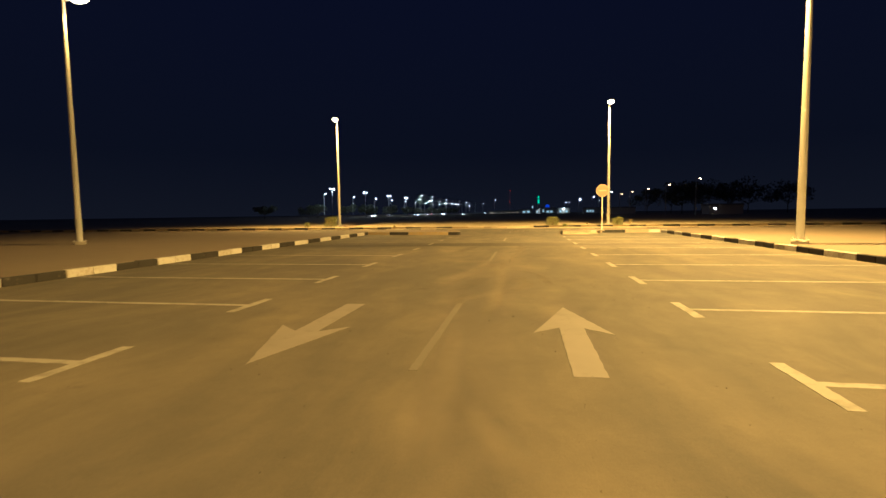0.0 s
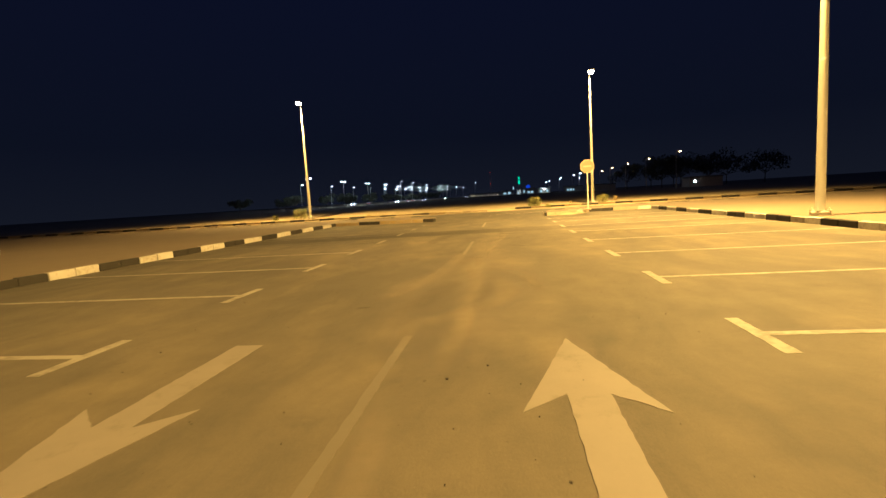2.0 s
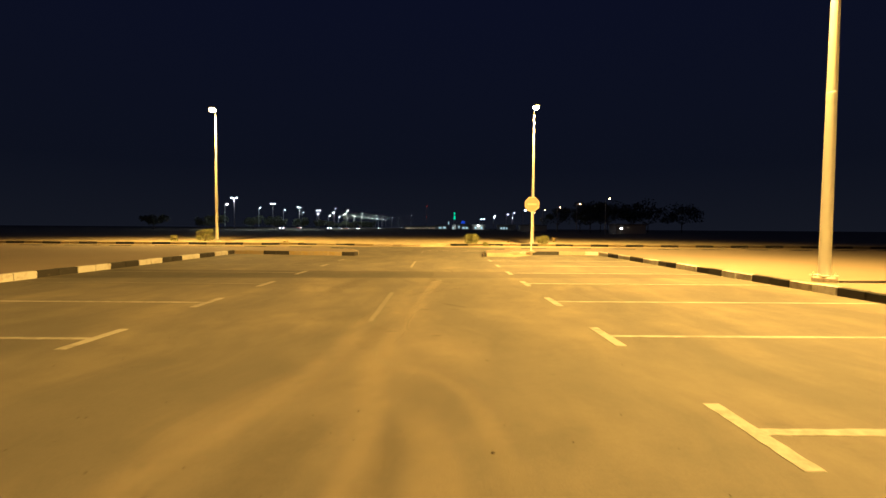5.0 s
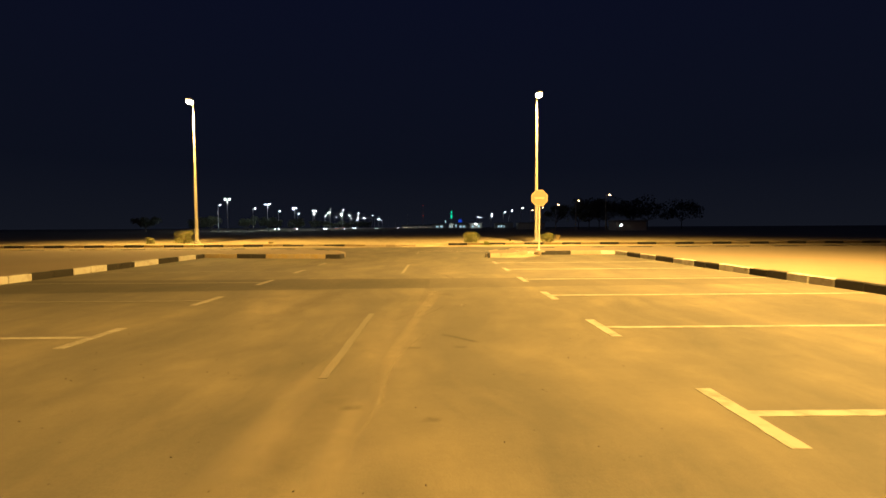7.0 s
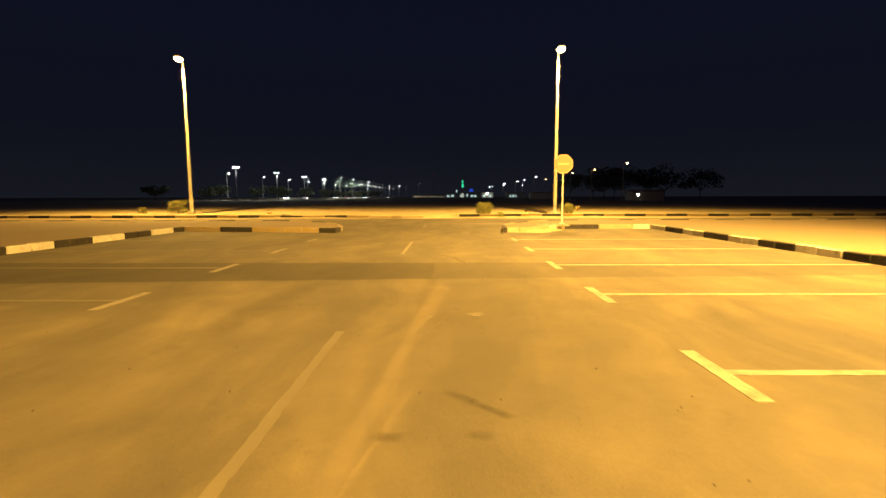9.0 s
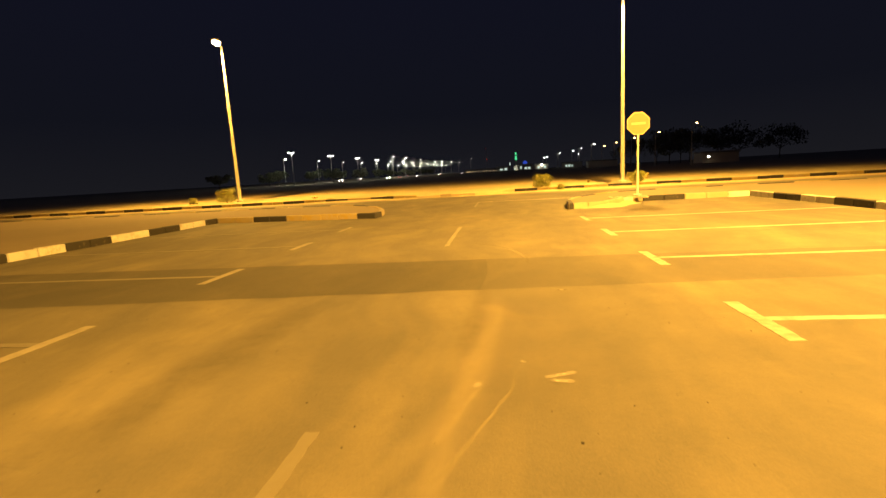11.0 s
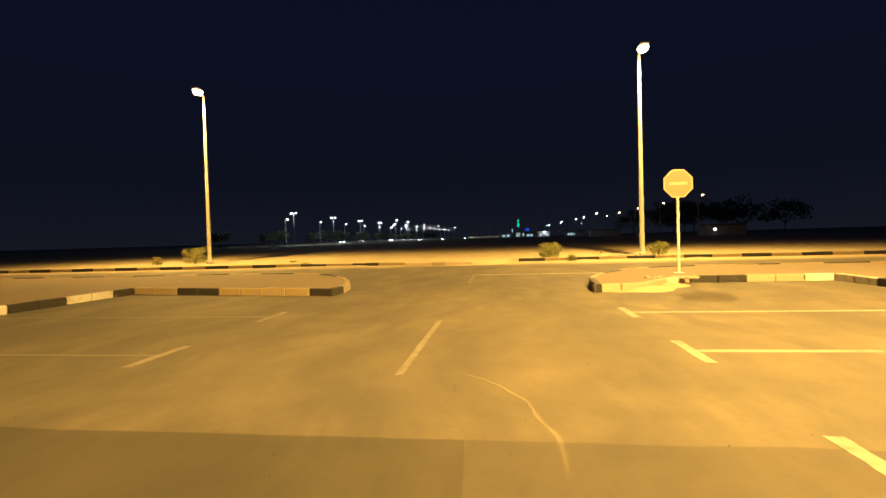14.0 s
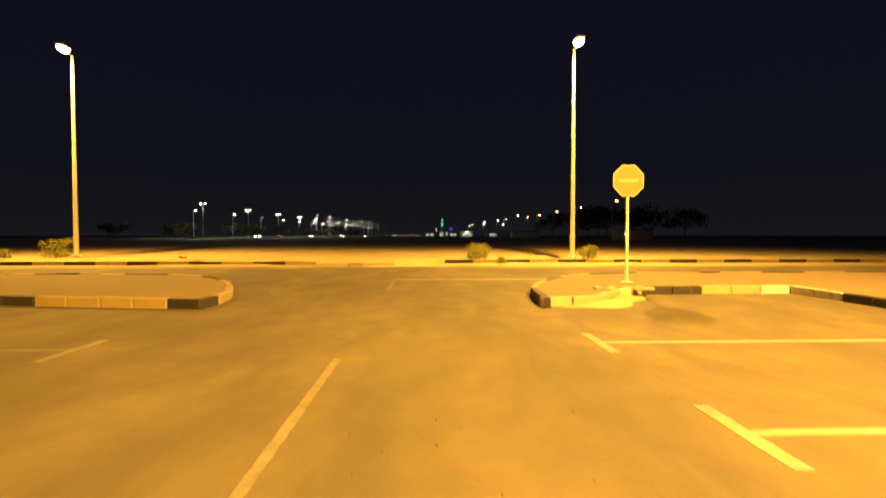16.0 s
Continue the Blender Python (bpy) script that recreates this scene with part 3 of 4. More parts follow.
# ---- sand heaped against the kerbs ----
def heap(pts, width, height, label, seed, base=0.0):
    bm = bmesh.new()
    rows = []
    fine = []
    for a, b in zip(pts, pts[1:]):
        n = max(2, int(math.hypot(b[0] - a[0], b[1] - a[1]) / 0.12))
        fine += [Vector((a[0] + (b[0] - a[0]) * k / n, a[1] + (b[1] - a[1]) * k / n)) for k in range(n)]
    for i, p in enumerate(fine):
        q = fine[min(i + 1, len(fine) - 1)] - fine[max(i - 1, 0)]
        s = Vector((-q.y, q.x)).normalized()
        end = min(1.0, 4 * min(i, len(fine) - 1 - i) / len(fine))
        row = []
        for k in range(9):
            u = -1 + k / 4
            n1 = 1 + 0.6 * noise.noise(Vector((p.x * 1.3, p.y * 1.3, seed + u)))
            w = width * n1 * (0.6 + 0.4 * end)
            row.append(bm.verts.new((p.x + s.x * u * w, p.y + s.y * u * w, base - 0.012 + height * n1 * end * (1 - u * u) ** 1.4)))
        rows.append(row)
    for a, b in zip(rows, rows[1:]):
        for k in range(8):
            bm.faces.new((a[k], b[k], b[k + 1], a[k + 1]))
    bmesh.ops.recalc_face_normals(bm, faces=bm.faces[:])
    return tagged(part("sand_heap", bm, M_SAND, smooth=True), label, "sand", kind="stuff")


heap([(3.3, 27.42), (4.25, 27.66), (4.95, 28.5), (5.6, 29.1)], 0.34, 0.10, "sand drifted against the broken kerb", 1)
heap([(-12, 39.75), (-9, 39.75), (-6, 39.75), (-3.9, 39.4)], 0.45, 0.05, "sand drifted against the far kerb", 2)
heap([(-4.4, 39.5), (-3.6, 39.2), (-1.5, 39.25), (0.3, 39.15), (1.9, 40.6)], 0.55, 0.15, "sand drifted over the far kerb blocks", 3)
heap([(1.7, 40.85), (4.4, 40.95), (8.0, 40.95), (14.0, 40.95)], 0.40, 0.045, "sand drifted against the far kerb", 4)


# ---- rubble, scuffs and small litter ----
def rock_mesh(seed, size):
    rnd = random.Random(seed)
    bm = bmesh.new()
    bmesh.ops.create_icosphere(bm, subdivisions=2, radius=size)
    for v in bm.verts:
        v.co *= 1 + 0.35 * noise.noise(v.co / size + Vector((seed, 0, 0)))
        v.co.z *= 0.55
    return mesh_of("stone", bm, M_STONE)


ROCKS = [rock_mesh(s, 1.0) for s in range(4)]
rnd = random.Random(11)
for i in range(16):
    ob = new("stone", ROCKS[i % 4])
    s = rnd.uniform(0.06, 0.17)
    ob.matrix_world = pose(8.2 + rnd.gauss(-0.35, 0.45), 42.55 + rnd.gauss(0, 0.22), 0.13, 0, 0, rnd.uniform(0, 360)) @ Matrix.Diagonal((s, s, s, 1))
    tagged(ob, "pale broken stone lying at the lamp foot", "stone", "stones at the lamp")
for i in range(14):
    ob = new("stone", ROCKS[i % 4])
    s = rnd.uniform(0.04, 0.10)
    ob.matrix_world = pose(rnd.uniform(4.3, 5.7), rnd.uniform(28.75, 29.2) , KERB_H - 0.02 + s * 0.2, 0, 0, rnd.uniform(0, 360)) @ Matrix.Diagonal((s, s, s, 1))
    tagged(ob, "loose pale rubble lump by the broken kerb", "stone", "rubble at the kerb")
for i, (x, y, s) in enumerate(((0.78, 4.88, 0.012), (0.50, 4.62, 0.012), (1.20, 3.41, 0.009), (0.81, 4.37, 0.005), (1.28, 8.0, 0.012), (0.76, 5.04, 0.004), (0.34, 4.59, 0.006), (0.46, 2.79, 0.006),
                               (0.50, 5.42, 0.007), (0.55, 5.47, 0.006), (0.60, 5.52, 0.006), (1.35, 14.8, 0.008), (1.0, 21.9, 0.007), (0.6, 21.75, 0.005), (1.0, 22.3, 0.008), (0.35, 9.6, 0.004), (2.1, 7.4, 0.007))):
    ob = new("pebble", ROCKS[i % 4].copy())
    ob.data.materials[0] = M_DEBRIS
    ob.matrix_world = pose(x, y, s * 0.4, 0, 0, i * 50) @ Matrix.Diagonal((s, s, s, 1))
    tagged(ob, "small dark pebble lying on the asphalt", "pebble", "pebbles")


# fine grit over the whole aisle
bm = bmesh.new()
for i in range(700):
    gx, gy, gs = rnd.uniform(-2.8, 2.9), rnd.uniform(0.3, 27), rnd.choice((0.0025, 0.003, 0.004, 0.006))
    gm = pose(gx, gy, gs * 0.4, rnd.uniform(0, 360), rnd.uniform(0, 360), 0) @ Matrix.Diagonal((gs, gs * 0.8, gs * 0.7, 1))
    bmesh.ops.create_icosphere(bm, subdivisions=1, radius=1.0, matrix=gm)
tagged(part("grit", bm, M_DEBRIS), "dark grit scattered over the asphalt", "grit", kind="stuff")


def film_material(name, colour, most):
    """Dust or rubber lying thinly on the asphalt, thinning out to its edges."""
    m, nt, b = nodes_of(name)
    cover = nt.nodes.new("ShaderNodeAttribute")
    cover.attribute_name = "cover"
    grain = ramp(nt, noise_of(nt, 5.0, 6, 0.7), [(0.30, 0.15), (0.70, 1.0)])
    nt.links.new(maths(nt, "MULTIPLY", maths(nt, "MULTIPLY", cover.outputs["Fac"], grain), most, True), b.inputs["Alpha"])
    b.inputs["Base Color"].default_value = (*colour, 1)
    b.inputs["Roughness"].default_value = 0.82
    b.inputs["Specular IOR Level"].default_value = 0.25
    return m


M_FILM = film_material("dust_film", (0.38, 0.31, 0.21), 0.22)
M_STREAK = film_material("pale_dust_film", (0.40, 0.34, 0.24), 0.42)
M_FILM_LANE = film_material("lane_dust_film", (0.38, 0.31, 0.21), 0.19)
M_RUBBER = film_material("rubber_film", (0.035, 0.030, 0.025), 0.42)
M_CHALK = film_material("paint_film", (0.30, 0.265, 0.22), 0.9)
LAYER = [0.0042]


def ribbon(name, pts, width, material, label, seed):
    """A thin uneven smear along a line of points."""
    rr = random.Random(seed)
    bm = bmesh.new()
    lay = bm.verts.layers.float.new("cover")
    fine = []
    for i in range(len(pts) - 1):
        p0, p1, p2, p3 = (Vector(pts[max(0, min(len(pts) - 1, i + k))]) for k in (-1, 0, 1, 2))
        n = max(3, int((p2 - p1).length / 0.07))
        for k in range(n):
            u = k / n
            fine.append(0.5 * (2 * p1 + (p2 - p0) * u + (2 * p0 - 5 * p1 + 4 * p2 - p3) * u * u + (3 * p1 - p0 - 3 * p2 + p3) * u ** 3))
    fine.append(Vector(pts[-1]))
    LAYER[0] += 0.0001
    rows = []
    for i, p in enumerate(fine):
        q = fine[min(i + 1, len(fine) - 1)] - fine[max(i - 1, 0)]
        s = Vector((-q.y, q.x)).normalized()
        end = min(1, 5 * min(i, len(fine) - 1 - i) / len(fine))
        w = width * (0.7 + 0.3 * noise.noise(Vector((i * 0.15, seed, 0)))) / 2
        if name == "sand_streak":
            p = p + s * (0.03 * noise.noise(Vector((i * 0.35, seed, 3))) + rr.uniform(-0.004, 0.004))
            w *= rr.uniform(0.7, 1.25)
        row = []
        for k in (-1, -0.55, 0, 0.55, 1):
            v = bm.verts.new((p.x + s.x * k * w, p.y + s.y * k * w, LAYER[0]))
            v[lay] = end * (1 - k * k)
            row.append(v)
        rows.append(row)
    for a, b in zip(rows, rows[1:]):
        for i in range(4):
            f = bm.faces.new((a[i], b[i], b[i + 1], a[i + 1]))
            f.normal_update()
            if f.normal.z < 0:
                f.normal_flip()
    return tagged(part(name, bm, material), label, "dust" if "rubber" not in name else "tyre mark", kind="stuff")


for k, (w, pts) in enumerate(((0.06, [(0.38, 21.27), (0.66, 21.04), (0.85, 20.86), (1.11, 20.46), (1.19, 20.25), (1.23, 20.0), (1.34, 19.65), (1.33, 19.1)]),
                              (0.055, [(0.83, 13.67), (0.55, 12.22), (0.54, 11.21), (0.46, 10.72), (0.49, 10.26)]),
                              (0.055, [(0.86, 15.48), (0.77, 15.13), (0.66, 14.84)]),
                              (0.05, [(1.1, 15.64), (0.95, 15.13), (0.85, 14.85), (0.74, 14.59), (0.69, 14.49)]),)):
    ribbon("sand_streak", pts, w, M_STREAK if k == 0 else M_FILM, "faint streak of blown sand on the asphalt", k)
M_STAIN = film_material("old_stain_film", (0.045, 0.039, 0.031), 0.2)
for k, (w, pts) in enumerate(((0.62, [(-0.30, 6.6), (-0.07, 7.3), (0.05, 8.0), (0.16, 8.6)]), (0.34, [(0.56, 6.9), (0.63, 7.6), (0.72, 8.4)]),
                              (0.30, [(0.80, 18.0), (0.78, 17.2), (0.73, 16.5), (0.70, 15.8)]), (0.8, [(-1.3, 14.5), (-1.1, 16.0), (-1.0, 17.3)]),
                              (0.5, [(0.10, 10.2), (0.18, 11.0), (0.2, 11.7)]))):
    ribbon("old_stain", pts, w, M_STAIN, "broad soft dark stain on the asphalt", 500 + k)
for k, (w, pts) in enumerate(((0.50, [(-0.12, 5.7), (0.12, 6.05), (0.36, 6.5), (0.70, 6.85), (0.95, 7.5), (0.8, 8.5), (0.42, 8.75)]),
                              (0.42, [(0.48, 5.2), (0.46, 6.2), (0.46, 7.2), (0.5, 8.2), (0.28, 10.2)]), (0.50, [(-0.78, 7.1), (-0.52, 7.9), (-0.3, 8.75), (-0.14, 9.75), (-0.07, 11.5)]),
                              (0.28, [(0.39, 9.65), (0.81, 9.55), (1.19, 8.9), (1.39, 7.5)]), (0.30, [(0.03, 5.3), (-0.05, 6.25), (0.27, 6.35)]))):
    ribbon("dust_arc", pts, w, M_FILM_LANE, "soft bent lane of pale dust on the asphalt", 520 + k)
for k, (w, pts) in enumerate(((0.22, [(0.51, 11.3), (0.50, 12.1), (0.52, 12.8), (0.62, 13.8), (0.74, 15.4), (0.83, 16.7)]), (0.30, [(0.18, 14.1), (0.49, 14.6), (0.79, 15.4), (0.97, 17.3)]),
                              (0.26, [(0.43, 9.9), (0.38, 10.7), (0.42, 11.4)]), (0.30, [(-0.18, 10.9), (-0.1, 11.8), (0.0, 12.6)]), (0.3, [(0.78, 17.2), (0.98, 16.9), (1.31, 16.6)]))):
    ribbon("dust_arc", pts, w, M_FILM_LANE, "soft bent lane of pale dust on the asphalt", 540 + k)
for k, pts in enumerate(([(0.14, 4.24), (0.29, 2.78), (0.35, 1.94), (0.41, 1.12)], [(0.55, 2.02), (0.74, 1.6), (0.9, 1.19)], [(0.48, 6.96), (0.48, 5.74), (0.42, 5.15), (0.48, 4.66)], [(0.24, 6.23), (-0.01, 6.12)])):
    ribbon("dust_lane", pts, 0.34, M_FILM_LANE, "soft lane of pale dust on the asphalt", 300 + k)
for k, pts in enumerate(([(1.23, 15.51), (1.32, 15.54), (1.46, 15.60)], [(1.27, 15.48), (1.34, 15.455), (1.42, 15.45)], [(1.09, 15.77), (1.15, 15.74)], [(0.80, 15.36), (0.85, 15.43)], [(1.54, 17.66), (1.66, 17.67)], [(1.42, 9.9), (1.45, 9.93)])):
    ribbon("paint_scuff", pts, 0.08, M_CHALK, "short ragged pale paint scuff on the asphalt", 20 + k)
for k, pts in enumerate(([(1.00, 13.46), (1.10, 13.37), (1.20, 13.28)], [(1.16, 13.31), (1.28, 13.19), (1.42, 13.05)], [(1.12, 12.89), (1.28, 12.84)], [(0.60, 12.86), (0.80, 12.84)], [(0.28, 11.2), (0.45, 11.22)], [(0.85, 11.0), (1.0, 10.98)], [(-0.92, 6.9), (-0.7, 6.92)])):
    ribbon("rubber_scuff", pts, 0.15, M_RUBBER, "dark rubber scuff on the asphalt", 40 + k)


# ---- distant streets ----
def far_lamp(heads, height, glow_mat, label, group):
    top = holder("street_lamp")
    bm = bmesh.new()
    lathe(bm, [(0.11, 0), (0.06, height - 0.1), (0.05, height)], 8)
    part("pole", bm, M_HOUSING, top)
    for d in heads:
        bm = bmesh.new()
        tube(bm, (0, 0, height - 0.3), (d * 0.7, 0, height), 0.05, 0.04, 6)
        part("arm", bm, M_POLE, top)
        bm = bmesh.new()
        box(bm, min(d * 0.55, d * 1.35), max(d * 0.55, d * 1.35), -0.25, 0.25, height - 0.02, height + 0.16, 0.05)
        head = part("lamp_head", bm, M_HOUSING, top)
        bm = bmesh.new()
        lathe(bm, [(0.08, -0.24), (0.18, -0.18), (0.23, -0.06), (0.23, -0.025)], 10, Matrix.Translation((d * 0.95, 0, height)))
        part("lens", bm, glow_mat, head)
    return tagged(top, label, "street lamp", group)


def lamp_row(heads, height, glow_mat, label, group, places, turn=0):
    one = far_lamp(heads, height, glow_mat, label, group)
    for i, (x, y) in enumerate(places):
        m = pose(x, y, 0.08, 0, 0, turn)
        if i == 0:
            one.matrix_world = m
        else:
            copy_thing(one, m)


lamp_row((-1, 1), 13.0, G_LED, "distant double-headed street lamp, lit white", "boulevard lamps", [(-82.4, 198.5 + 44.6 * i) for i in range(13)])
lamp_row((1,), 11.0, G_LED, "distant single street lamp, lit white", "service road lamps", [(-90.0, 207 + 37.5 * i) for i in range(10)])
lamp_row((1,), 15.0, G_LED, "tall distant single street lamp, lit white", "tall lamps", [(-74.0, 343.7), (-73.5, 383), (-73, 452), (-70, 526.5), (-70, 586), (-64, 640), (-56, 660), (-30.0, 505.4)])
lamp_row((1,), 9.0, G_WARM, "distant street lamp with a warm head", "east road lamps", [(42.2, 124), (42.2, 149), (42.2, 173), (42.6, 199), (44.0, 227)])
lamp_row((1,), 9.5, G_LED, "distant street lamp, lit white", "east street lamps", [(37, 212.4), (38, 249), (38.5, 277), (35.5, 313), (35.2, 417), (36.2, 399), (39.5, 353), (56, 372)])


# ---- distant trees ----
def tree(x, y, height, spread, seed, label, leaves=650):
    rr = random.Random(seed)
    top = holder("tree", pose(x, y, 0.05))
    bm = bmesh.new()
    th = height * 0.3
    tube(bm, (0, 0, -0.1), (0.1, 0.05, th), 0.20, 0.13, 8)
    limbs = []
    for i in range(7):
        a = i * 0.9 + rr.uniform(-0.3, 0.3)
        tip = Vector((math.cos(a) * spread * rr.uniform(0.25, 0.55), math.sin(a) * spread * rr.uniform(0.25, 0.5), height * rr.uniform(0.42, 0.9)))
        tube(bm, (0.1, 0.05, th * rr.uniform(0.8, 1.0)), tip, 0.09, 0.03, 6)
        limbs.append(tip)
    part("trunk", bm, M_BARK, top)
    bm = bmesh.new()
    for tip in limbs:
        r = spread * rr.uniform(0.15, 0.30)
        leaf_cloud(bm, tip, (r, r, r * 0.7), leaves // 7, 0.85, rr, 0.1)
    leaf_cloud(bm, (0, 0, height * 0.6), (spread * 0.4, spread * 0.4, height * 0.3), leaves // 5, 0.85, rr, 0.1)
    part("crown", bm, M_TREE_LEAF, top)
    return tagged(top, label, "tree", "distant trees")


rnd = random.Random(5)
for i, (x, y, h, s) in enumerate(((-78, 232, 6, 8), (-97, 215, 6, 8), (-80, 283, 6.5, 8), (-79, 322, 7, 8), (-78, 350, 7, 7), (-77, 392, 7, 9), (-76, 420, 7, 8), (-76, 470, 7.5, 9),
                                  (-99, 260, 7, 9), (-98, 300, 7, 9), (-97, 345, 7, 9), (-110, 232, 6, 8), (-74, 520, 7.5, 10), (-116, 200, 6, 8), (-85, 560, 8, 11))):
    tree(x, y, h, s, 40 + i, "dusty roadside tree under the white street lamps")
for i, (x, y, h, s) in enumerate(((58, 186, 11, 12), (66, 190, 12, 13), (75, 188, 12, 13), (60, 206, 12, 13), (84, 195, 12, 14), (70, 210, 13, 14), (56, 228, 12, 12), (95, 190, 12, 14))):
    tree(x, y, h, s, 80 + i, "large dark tree behind the east road", 900)


# ---- distant buildings ----
def building(x, y, w, d, h, windows, label, lit=G_WINDOW, flood=False):
    top = holder("low_building", pose(x, y, 0.0))
    bm = bmesh.new()
    box(bm, -w / 2, w / 2, -d / 2, d / 2, 0, h, 0.05)
    part("wall", bm, M_WALL, top)
    bm = bmesh.new()
    box(bm, -w / 2 - 0.2, w / 2 + 0.2, -d / 2 - 0.2, d / 2 + 0.2, h, h + 0.5, 0.05)
    part("roof", bm, M_ROOF, top)
    for wx, ww, z0, z1 in windows:
        bm = bmesh.new()
        box(bm, wx - ww / 2 - 0.12, wx + ww / 2 + 0.12, -d / 2 - 0.10, -d / 2 + 0.02, z0 - 0.12, z1 + 0.12, 0.02)
        win = part("window", bm, M_HOUSING, top)
        bm = bmesh.new()
        box(bm, wx - ww / 2, wx + ww / 2, -d / 2 - 0.13, -d / 2 - 0.09, z0, z1)
        part("pane", bm, lit, win)
    if flood:
        bm = bmesh.new()
        box(bm, -0.8, 0.8, -d / 2 - 0.6, -d / 2 - 0.2, h - 1.1, h - 0.2, 0.05)
        part("floodlight", bm, G_FLOOD, top)
    return tagged(top, label, "building", "distant low buildings")


building(38.7, 478, 12, 9, 5, [(-3, 2, 1, 3), (3, 2, 1, 3)], "low pale building with a white floodlight", flood=True)
building(60, 430, 16, 9, 4.5, [(-5, 1.6, 1, 2.6), (-2.6, 1.6, 1, 2.8), (-0.4, 1.2, 1, 2.6)], "shop row with bright white fronts")
building(29, 520, 12, 8, 4.5, [(-3, 2.5, 1, 3), (0.5, 2.5, 1, 3)], "low building with lit white windows")
building(18.7, 588, 7, 5, 5.5, [(-2, 1.2, 1, 3), (2, 1.2, 1, 3)], "pale lit building under the minaret")
building(3, 560, 16, 8, 5, [(-2, 3, 1, 3), (3, 3, 1, 3.4)], "low building with lit white windows")
# two added buildings; their panes stand for lamps and traffic on the horizon
building(-12, 640, 26, 8, 4, [(-9, 0.7, 1, 1.7), (-5.5, 0.7, 1.4, 2), (-1, 0.7, 1, 1.7), (3, 0.7, 1.2, 1.9), (5, 0.6, 1, 1.6), (9, 0.7, 1, 1.7)], "added low building carrying distant street and traffic lights as panes", G_FAR_DOTS)
building(-36, 680, 26, 8, 4, [(-9, 1.6, 1, 1.8), (-6.5, 1.4, 1, 1.8), (-3, 0.8, 1, 1.7), (1, 0.7, 1, 1.6), (6, 0.9, 1.2, 1.9)], "added low building carrying distant street and traffic lights as panes", G_FAR_DOTS)
building(76, 400, 12, 8, 4.5, [(2, 2, 1, 3)], "pale unlit low building")
building(58, 150, 9, 6, 2.6, [(-3, 0.5, 1.5, 1.9)], "low booth with one white light", G_HEAD)
building(50, 258, 14, 6, 3.0, [], "pale unlit carport by the east road")


def mosque():
    top = holder("mosque", pose(28, 570, 0))
    bm = bmesh.new()
    box(bm, -8, 8, -8, 8, 0, 7, 0.1)
    part("wall", bm, M_WALL, top)
    # the dome's own surface glows, standing in for floodlight falling on it
    bm = bmesh.new()
    lathe(bm, [(2.4, 7), (2.4, 7.8)] + [(2.5 * math.cos(a), 7.8 + 2.8 * math.sin(a)) for a in (0.0, 0.3, 0.6, 0.9, 1.2, 1.45)], 20)
    part("dome", bm, G_BLUE, top, "dome glowing blue in place of floodlighting", smooth=True)
    for wx in (-5, 0, 5):
        bm = bmesh.new()
        box(bm, wx - 0.7, wx + 0.7, -8.1, -7.95, 1.5, 4.5)
        part("window", bm, G_WINDOW, top)
    tagged(top, "distant mosque with a blue-lit dome", "mosque")
    top = holder("minaret", pose(18.7, 597, 0))
    for name, prof, mat, lab in (("shaft", [(1.3, 0), (1.15, 12.5)], M_WALL, ""), ("lit_band", [(1.15, 12.5), (1.05, 17.0)], G_GREEN, "band lit green"),
                                 ("balcony", [(1.05, 17.0), (1.6, 17.6), (1.6, 18.4), (1.0, 18.5)], M_WALL, ""), ("lantern", [(0.9, 18.5), (0.9, 21.2)], G_GREEN, "lantern lit green"),
                                 ("cap", [(1.5, 21.2), (0.9, 22.6), (0.1, 24.0)], M_ROOF, "")):
        bm = bmesh.new()
        lathe(bm, prof, 12)
        part(name, bm, mat, top, lab)
    tagged(top, "slender distant minaret lit green near its top", "minaret")
    top = holder("minaret", pose(11.5, 600, 0))
    for name, prof, mat, lab in (("shaft", [(0.8, 0), (0.7, 6.5)], M_WALL, ""), ("lantern", [(0.6, 6.5), (0.6, 9.8)], G_WINDOW, "lantern lit pale green-white"), ("cap", [(0.8, 9.8), (0.1, 11.2)], M_ROOF, "")):
        bm = bmesh.new()
        lathe(bm, prof, 10)
        part(name, bm, mat, top, lab)
    tagged(top, "small distant minaret with a pale lit lantern", "minaret")


mosque()


def radio_mast():
    top = holder("radio_mast", pose(-25, 900, 0))
    bm = bmesh.new()
    for a in (0, 2.094, 4.189):
        tube(bm, (1.6 * math.cos(a), 1.6 * math.sin(a), 0), (0.3 * math.cos(a), 0.3 * math.sin(a), 42), 0.12, 0.08, 6)
    for k in range(12):
        r = 1.6 - 1.3 * k / 12
        for a in (0, 2.094, 4.189):
            tube(bm, (r * math.cos(a), r * math.sin(a), k * 3.5), (r * 0.92 * math.cos(a + 2.094), r * 0.92 * math.sin(a + 2.094), k * 3.5 + 3.5), 0.06, 0.06, 5)
    part("lattice", bm, M_POLE, top)
    for z in (22, 42):
        bm = bmesh.new()
        lathe(bm, [(0.15, z), (0.4, z + 0.3), (0.4, z + 0.6), (0.15, z + 0.9)], 10)
        part("beacon", bm, G_RED, top, "red warning beacon")
    tagged(top, "distant lattice radio mast with red beacons", "mast")


radio_mast()


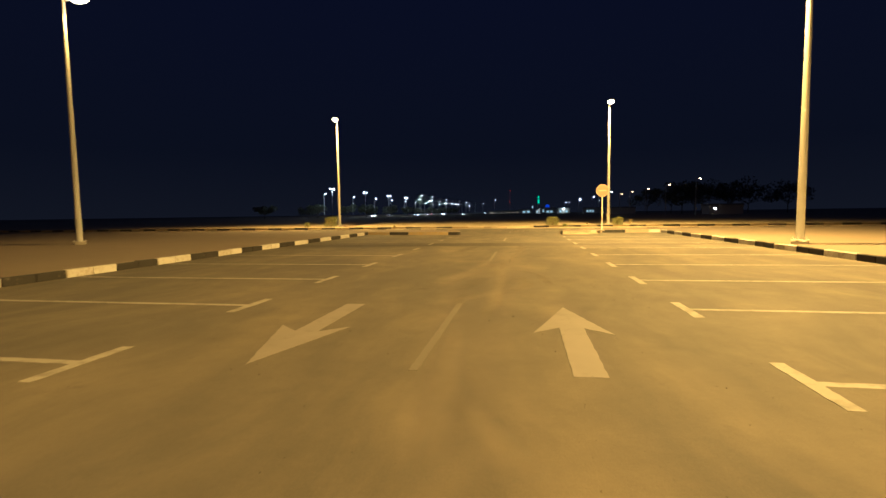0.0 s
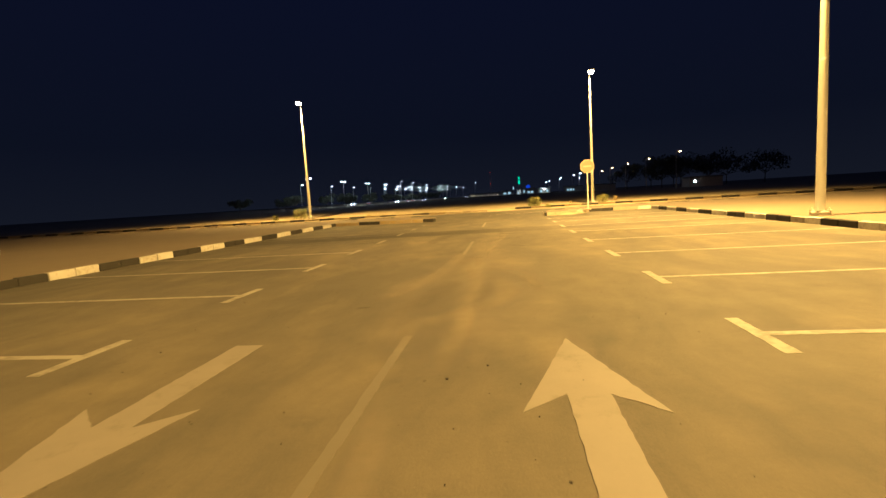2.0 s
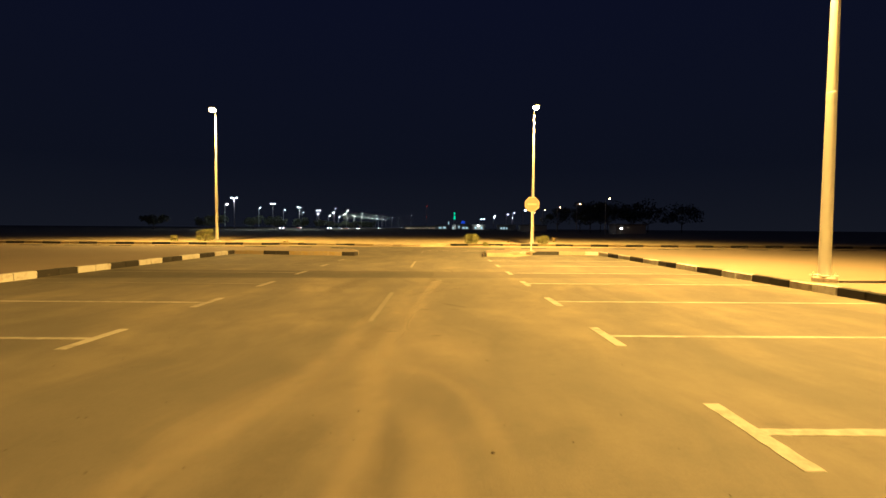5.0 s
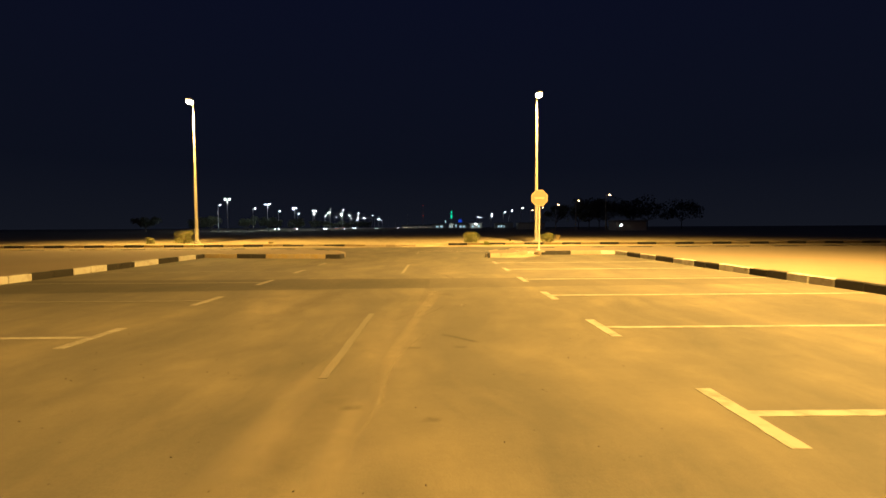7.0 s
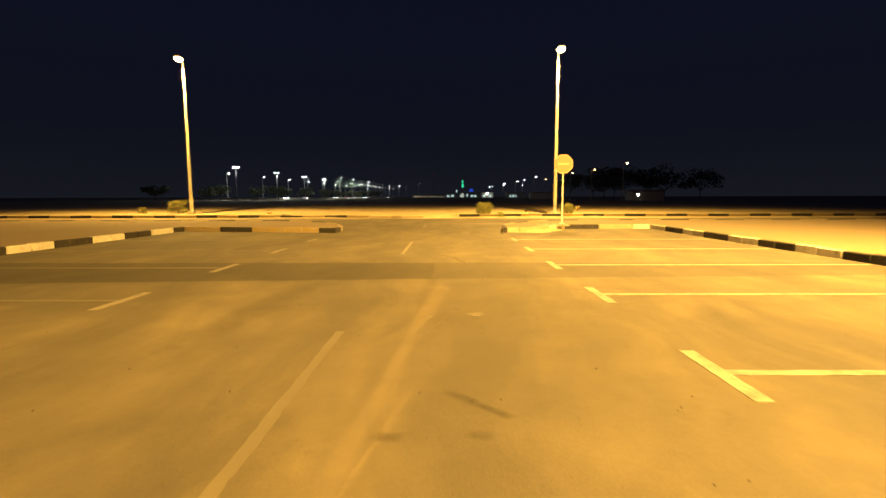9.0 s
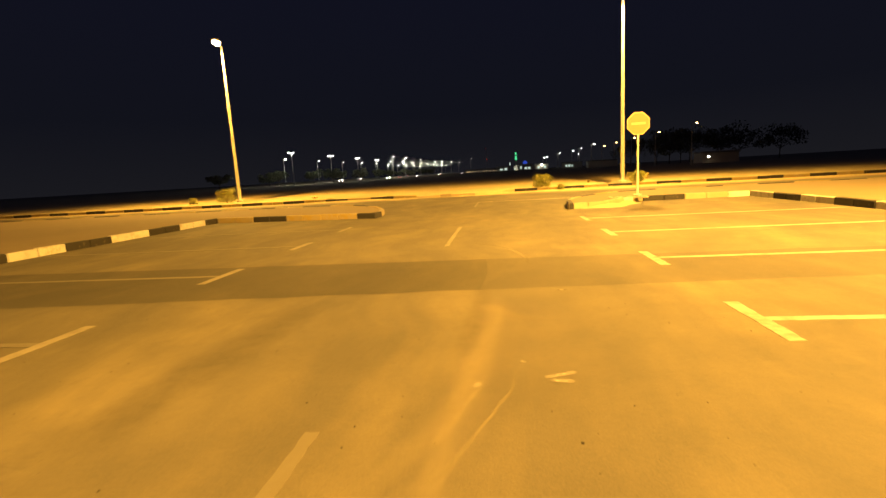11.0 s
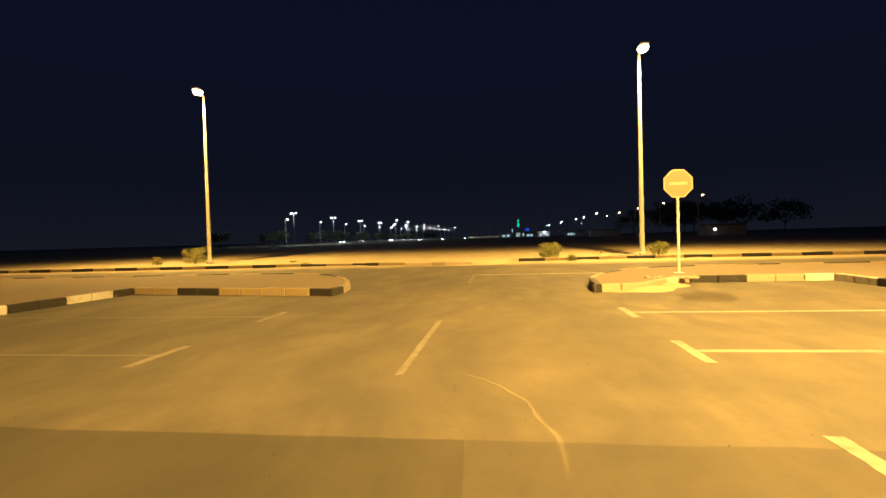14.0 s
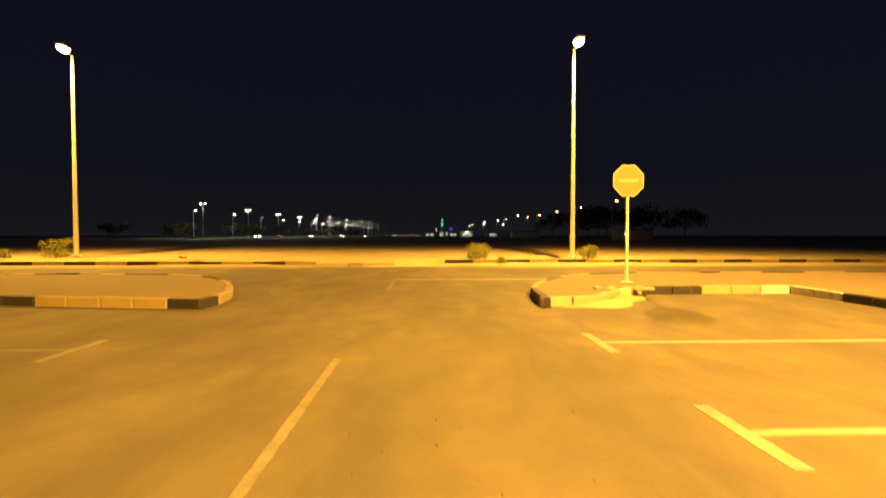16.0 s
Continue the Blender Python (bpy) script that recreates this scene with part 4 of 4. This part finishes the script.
# ---- vehicles on the far boulevard ----
def car(label):
    top = holder("car")
    bm = bmesh.new()
    outline = [(-2.15, 0.35), (2.1, 0.35), (2.2, 0.6), (2.1, 0.85), (1.1, 0.98), (0.45, 1.42), (-1.1, 1.45), (-1.8, 1.02), (-2.2, 0.95), (-2.25, 0.6)]
    lo = [bm.verts.new((-0.88 * (0.82 if z > 1.2 else 1), -y, z)) for y, z in outline]
    hi = [bm.verts.new((0.88 * (0.82 if z > 1.2 else 1), -y, z)) for y, z in outline]
    bm.faces.new(lo)
    bm.faces.new(list(reversed(hi)))
    for i in range(len(outline)):
        j = (i + 1) % len(outline)
        bm.faces.new((lo[i], hi[i], hi[j], lo[j]))
    bmesh.ops.recalc_face_normals(bm, faces=bm.faces[:])
    part("body", bm, M_CAR, top)
    bm = bmesh.new()
    box(bm, -0.68, 0.68, -0.02, 0.02, -0.27, 0.27, 0.01, pose(0, -0.80, 1.19, 53, 0, 0))
    part("windscreen", bm, M_GLASS, top)
    for sx in (-0.8, 0.8):
        for y in (-1.35, 1.35):
            bm = bmesh.new()
            lathe(bm, [(0.2, -0.1), (0.33, -0.08), (0.33, 0.08), (0.2, 0.1)], 14, Matrix.Translation((sx, y, 0.33)) @ pose(0, 0, 0, 0, 90, 0))
            part("wheel", bm, M_TYRE, top)
        bm = bmesh.new()
        box(bm, sx - 0.24, sx + 0.16, -2.26, -2.12, 0.58, 0.80, 0.03)
        part("headlight", bm, G_HEAD, top, "lit white headlight")
        bm = bmesh.new()
        box(bm, sx - 0.12, sx + 0.12, 2.20, 2.27, 0.72, 0.88, 0.02)
        part("tail_light", bm, G_TAIL, top, "lit red tail light")
    return tagged(top, label, "car", "cars on the boulevard")


one = car("grey car with lit headlights on the boulevard")
for i, (x, y, turn) in enumerate(((-76, 238, 8), (-86, 300, 188), (-70, 312, 8), (-62, 372, 6), (-86, 420, 186), (-84, 440, 186), (-58, 470, 6), (-44, 560, 4))):
    m = pose(x, y, 0.10, 0, 0, turn)
    if i == 0:
        one.matrix_world = m
    else:
        copy_thing(one, m)


# ---- kerb stones ----
kerb("kerb_west_bays", "white and black kerb at the bay heads", (WEST[:2], pairs("k", "w", 2), KERB_H))
kerb("kerb_west_nose", "black and yellow kerb round the pavement nose", (LEFT_NOSE, seq("yykkyyyykkccyykkyykkyy"), KERB_H), ([(-9.2, 33.3), (-40, 33.3)], pairs("k", "y"), KERB_H))
kerb("kerb_east_nose", "worn black and yellow kerb round the pavement nose", (RIGHT_NOSE[::-1], seq("yyykkyykkyykkffffwfkkffw"), KERB_H), ([(40, 33.3), (9.2, 33.3)], pairs("y", "k"), KERB_H))
kerb("kerb_east_bays", "white and black kerb at the bay heads", (EAST[-2:], pairs("w", "k"), KERB_H))
kerb("kerb_far_west", "black and yellow far kerb half buried in sand", ([(-59.6, 39.9), (-9.4, 39.9)], pairs("k", "y"), 0.17), ([(-9.4, 39.9), (-3.9, 39.95)], pairs("k", "y"), 0.145))
kerb("kerb_far_middle", "faded sand-drowned kerb blocks at the crossing", ([(-3.7, 38.8), (-0.45, 38.82)], seq("ddfdd"), 0.16))
kerb("kerb_far_east", "black and yellow far kerb in front of the sand", ([(1.74, 41.0), (60.0, 41.0)], pairs("k", "y"), 0.17))
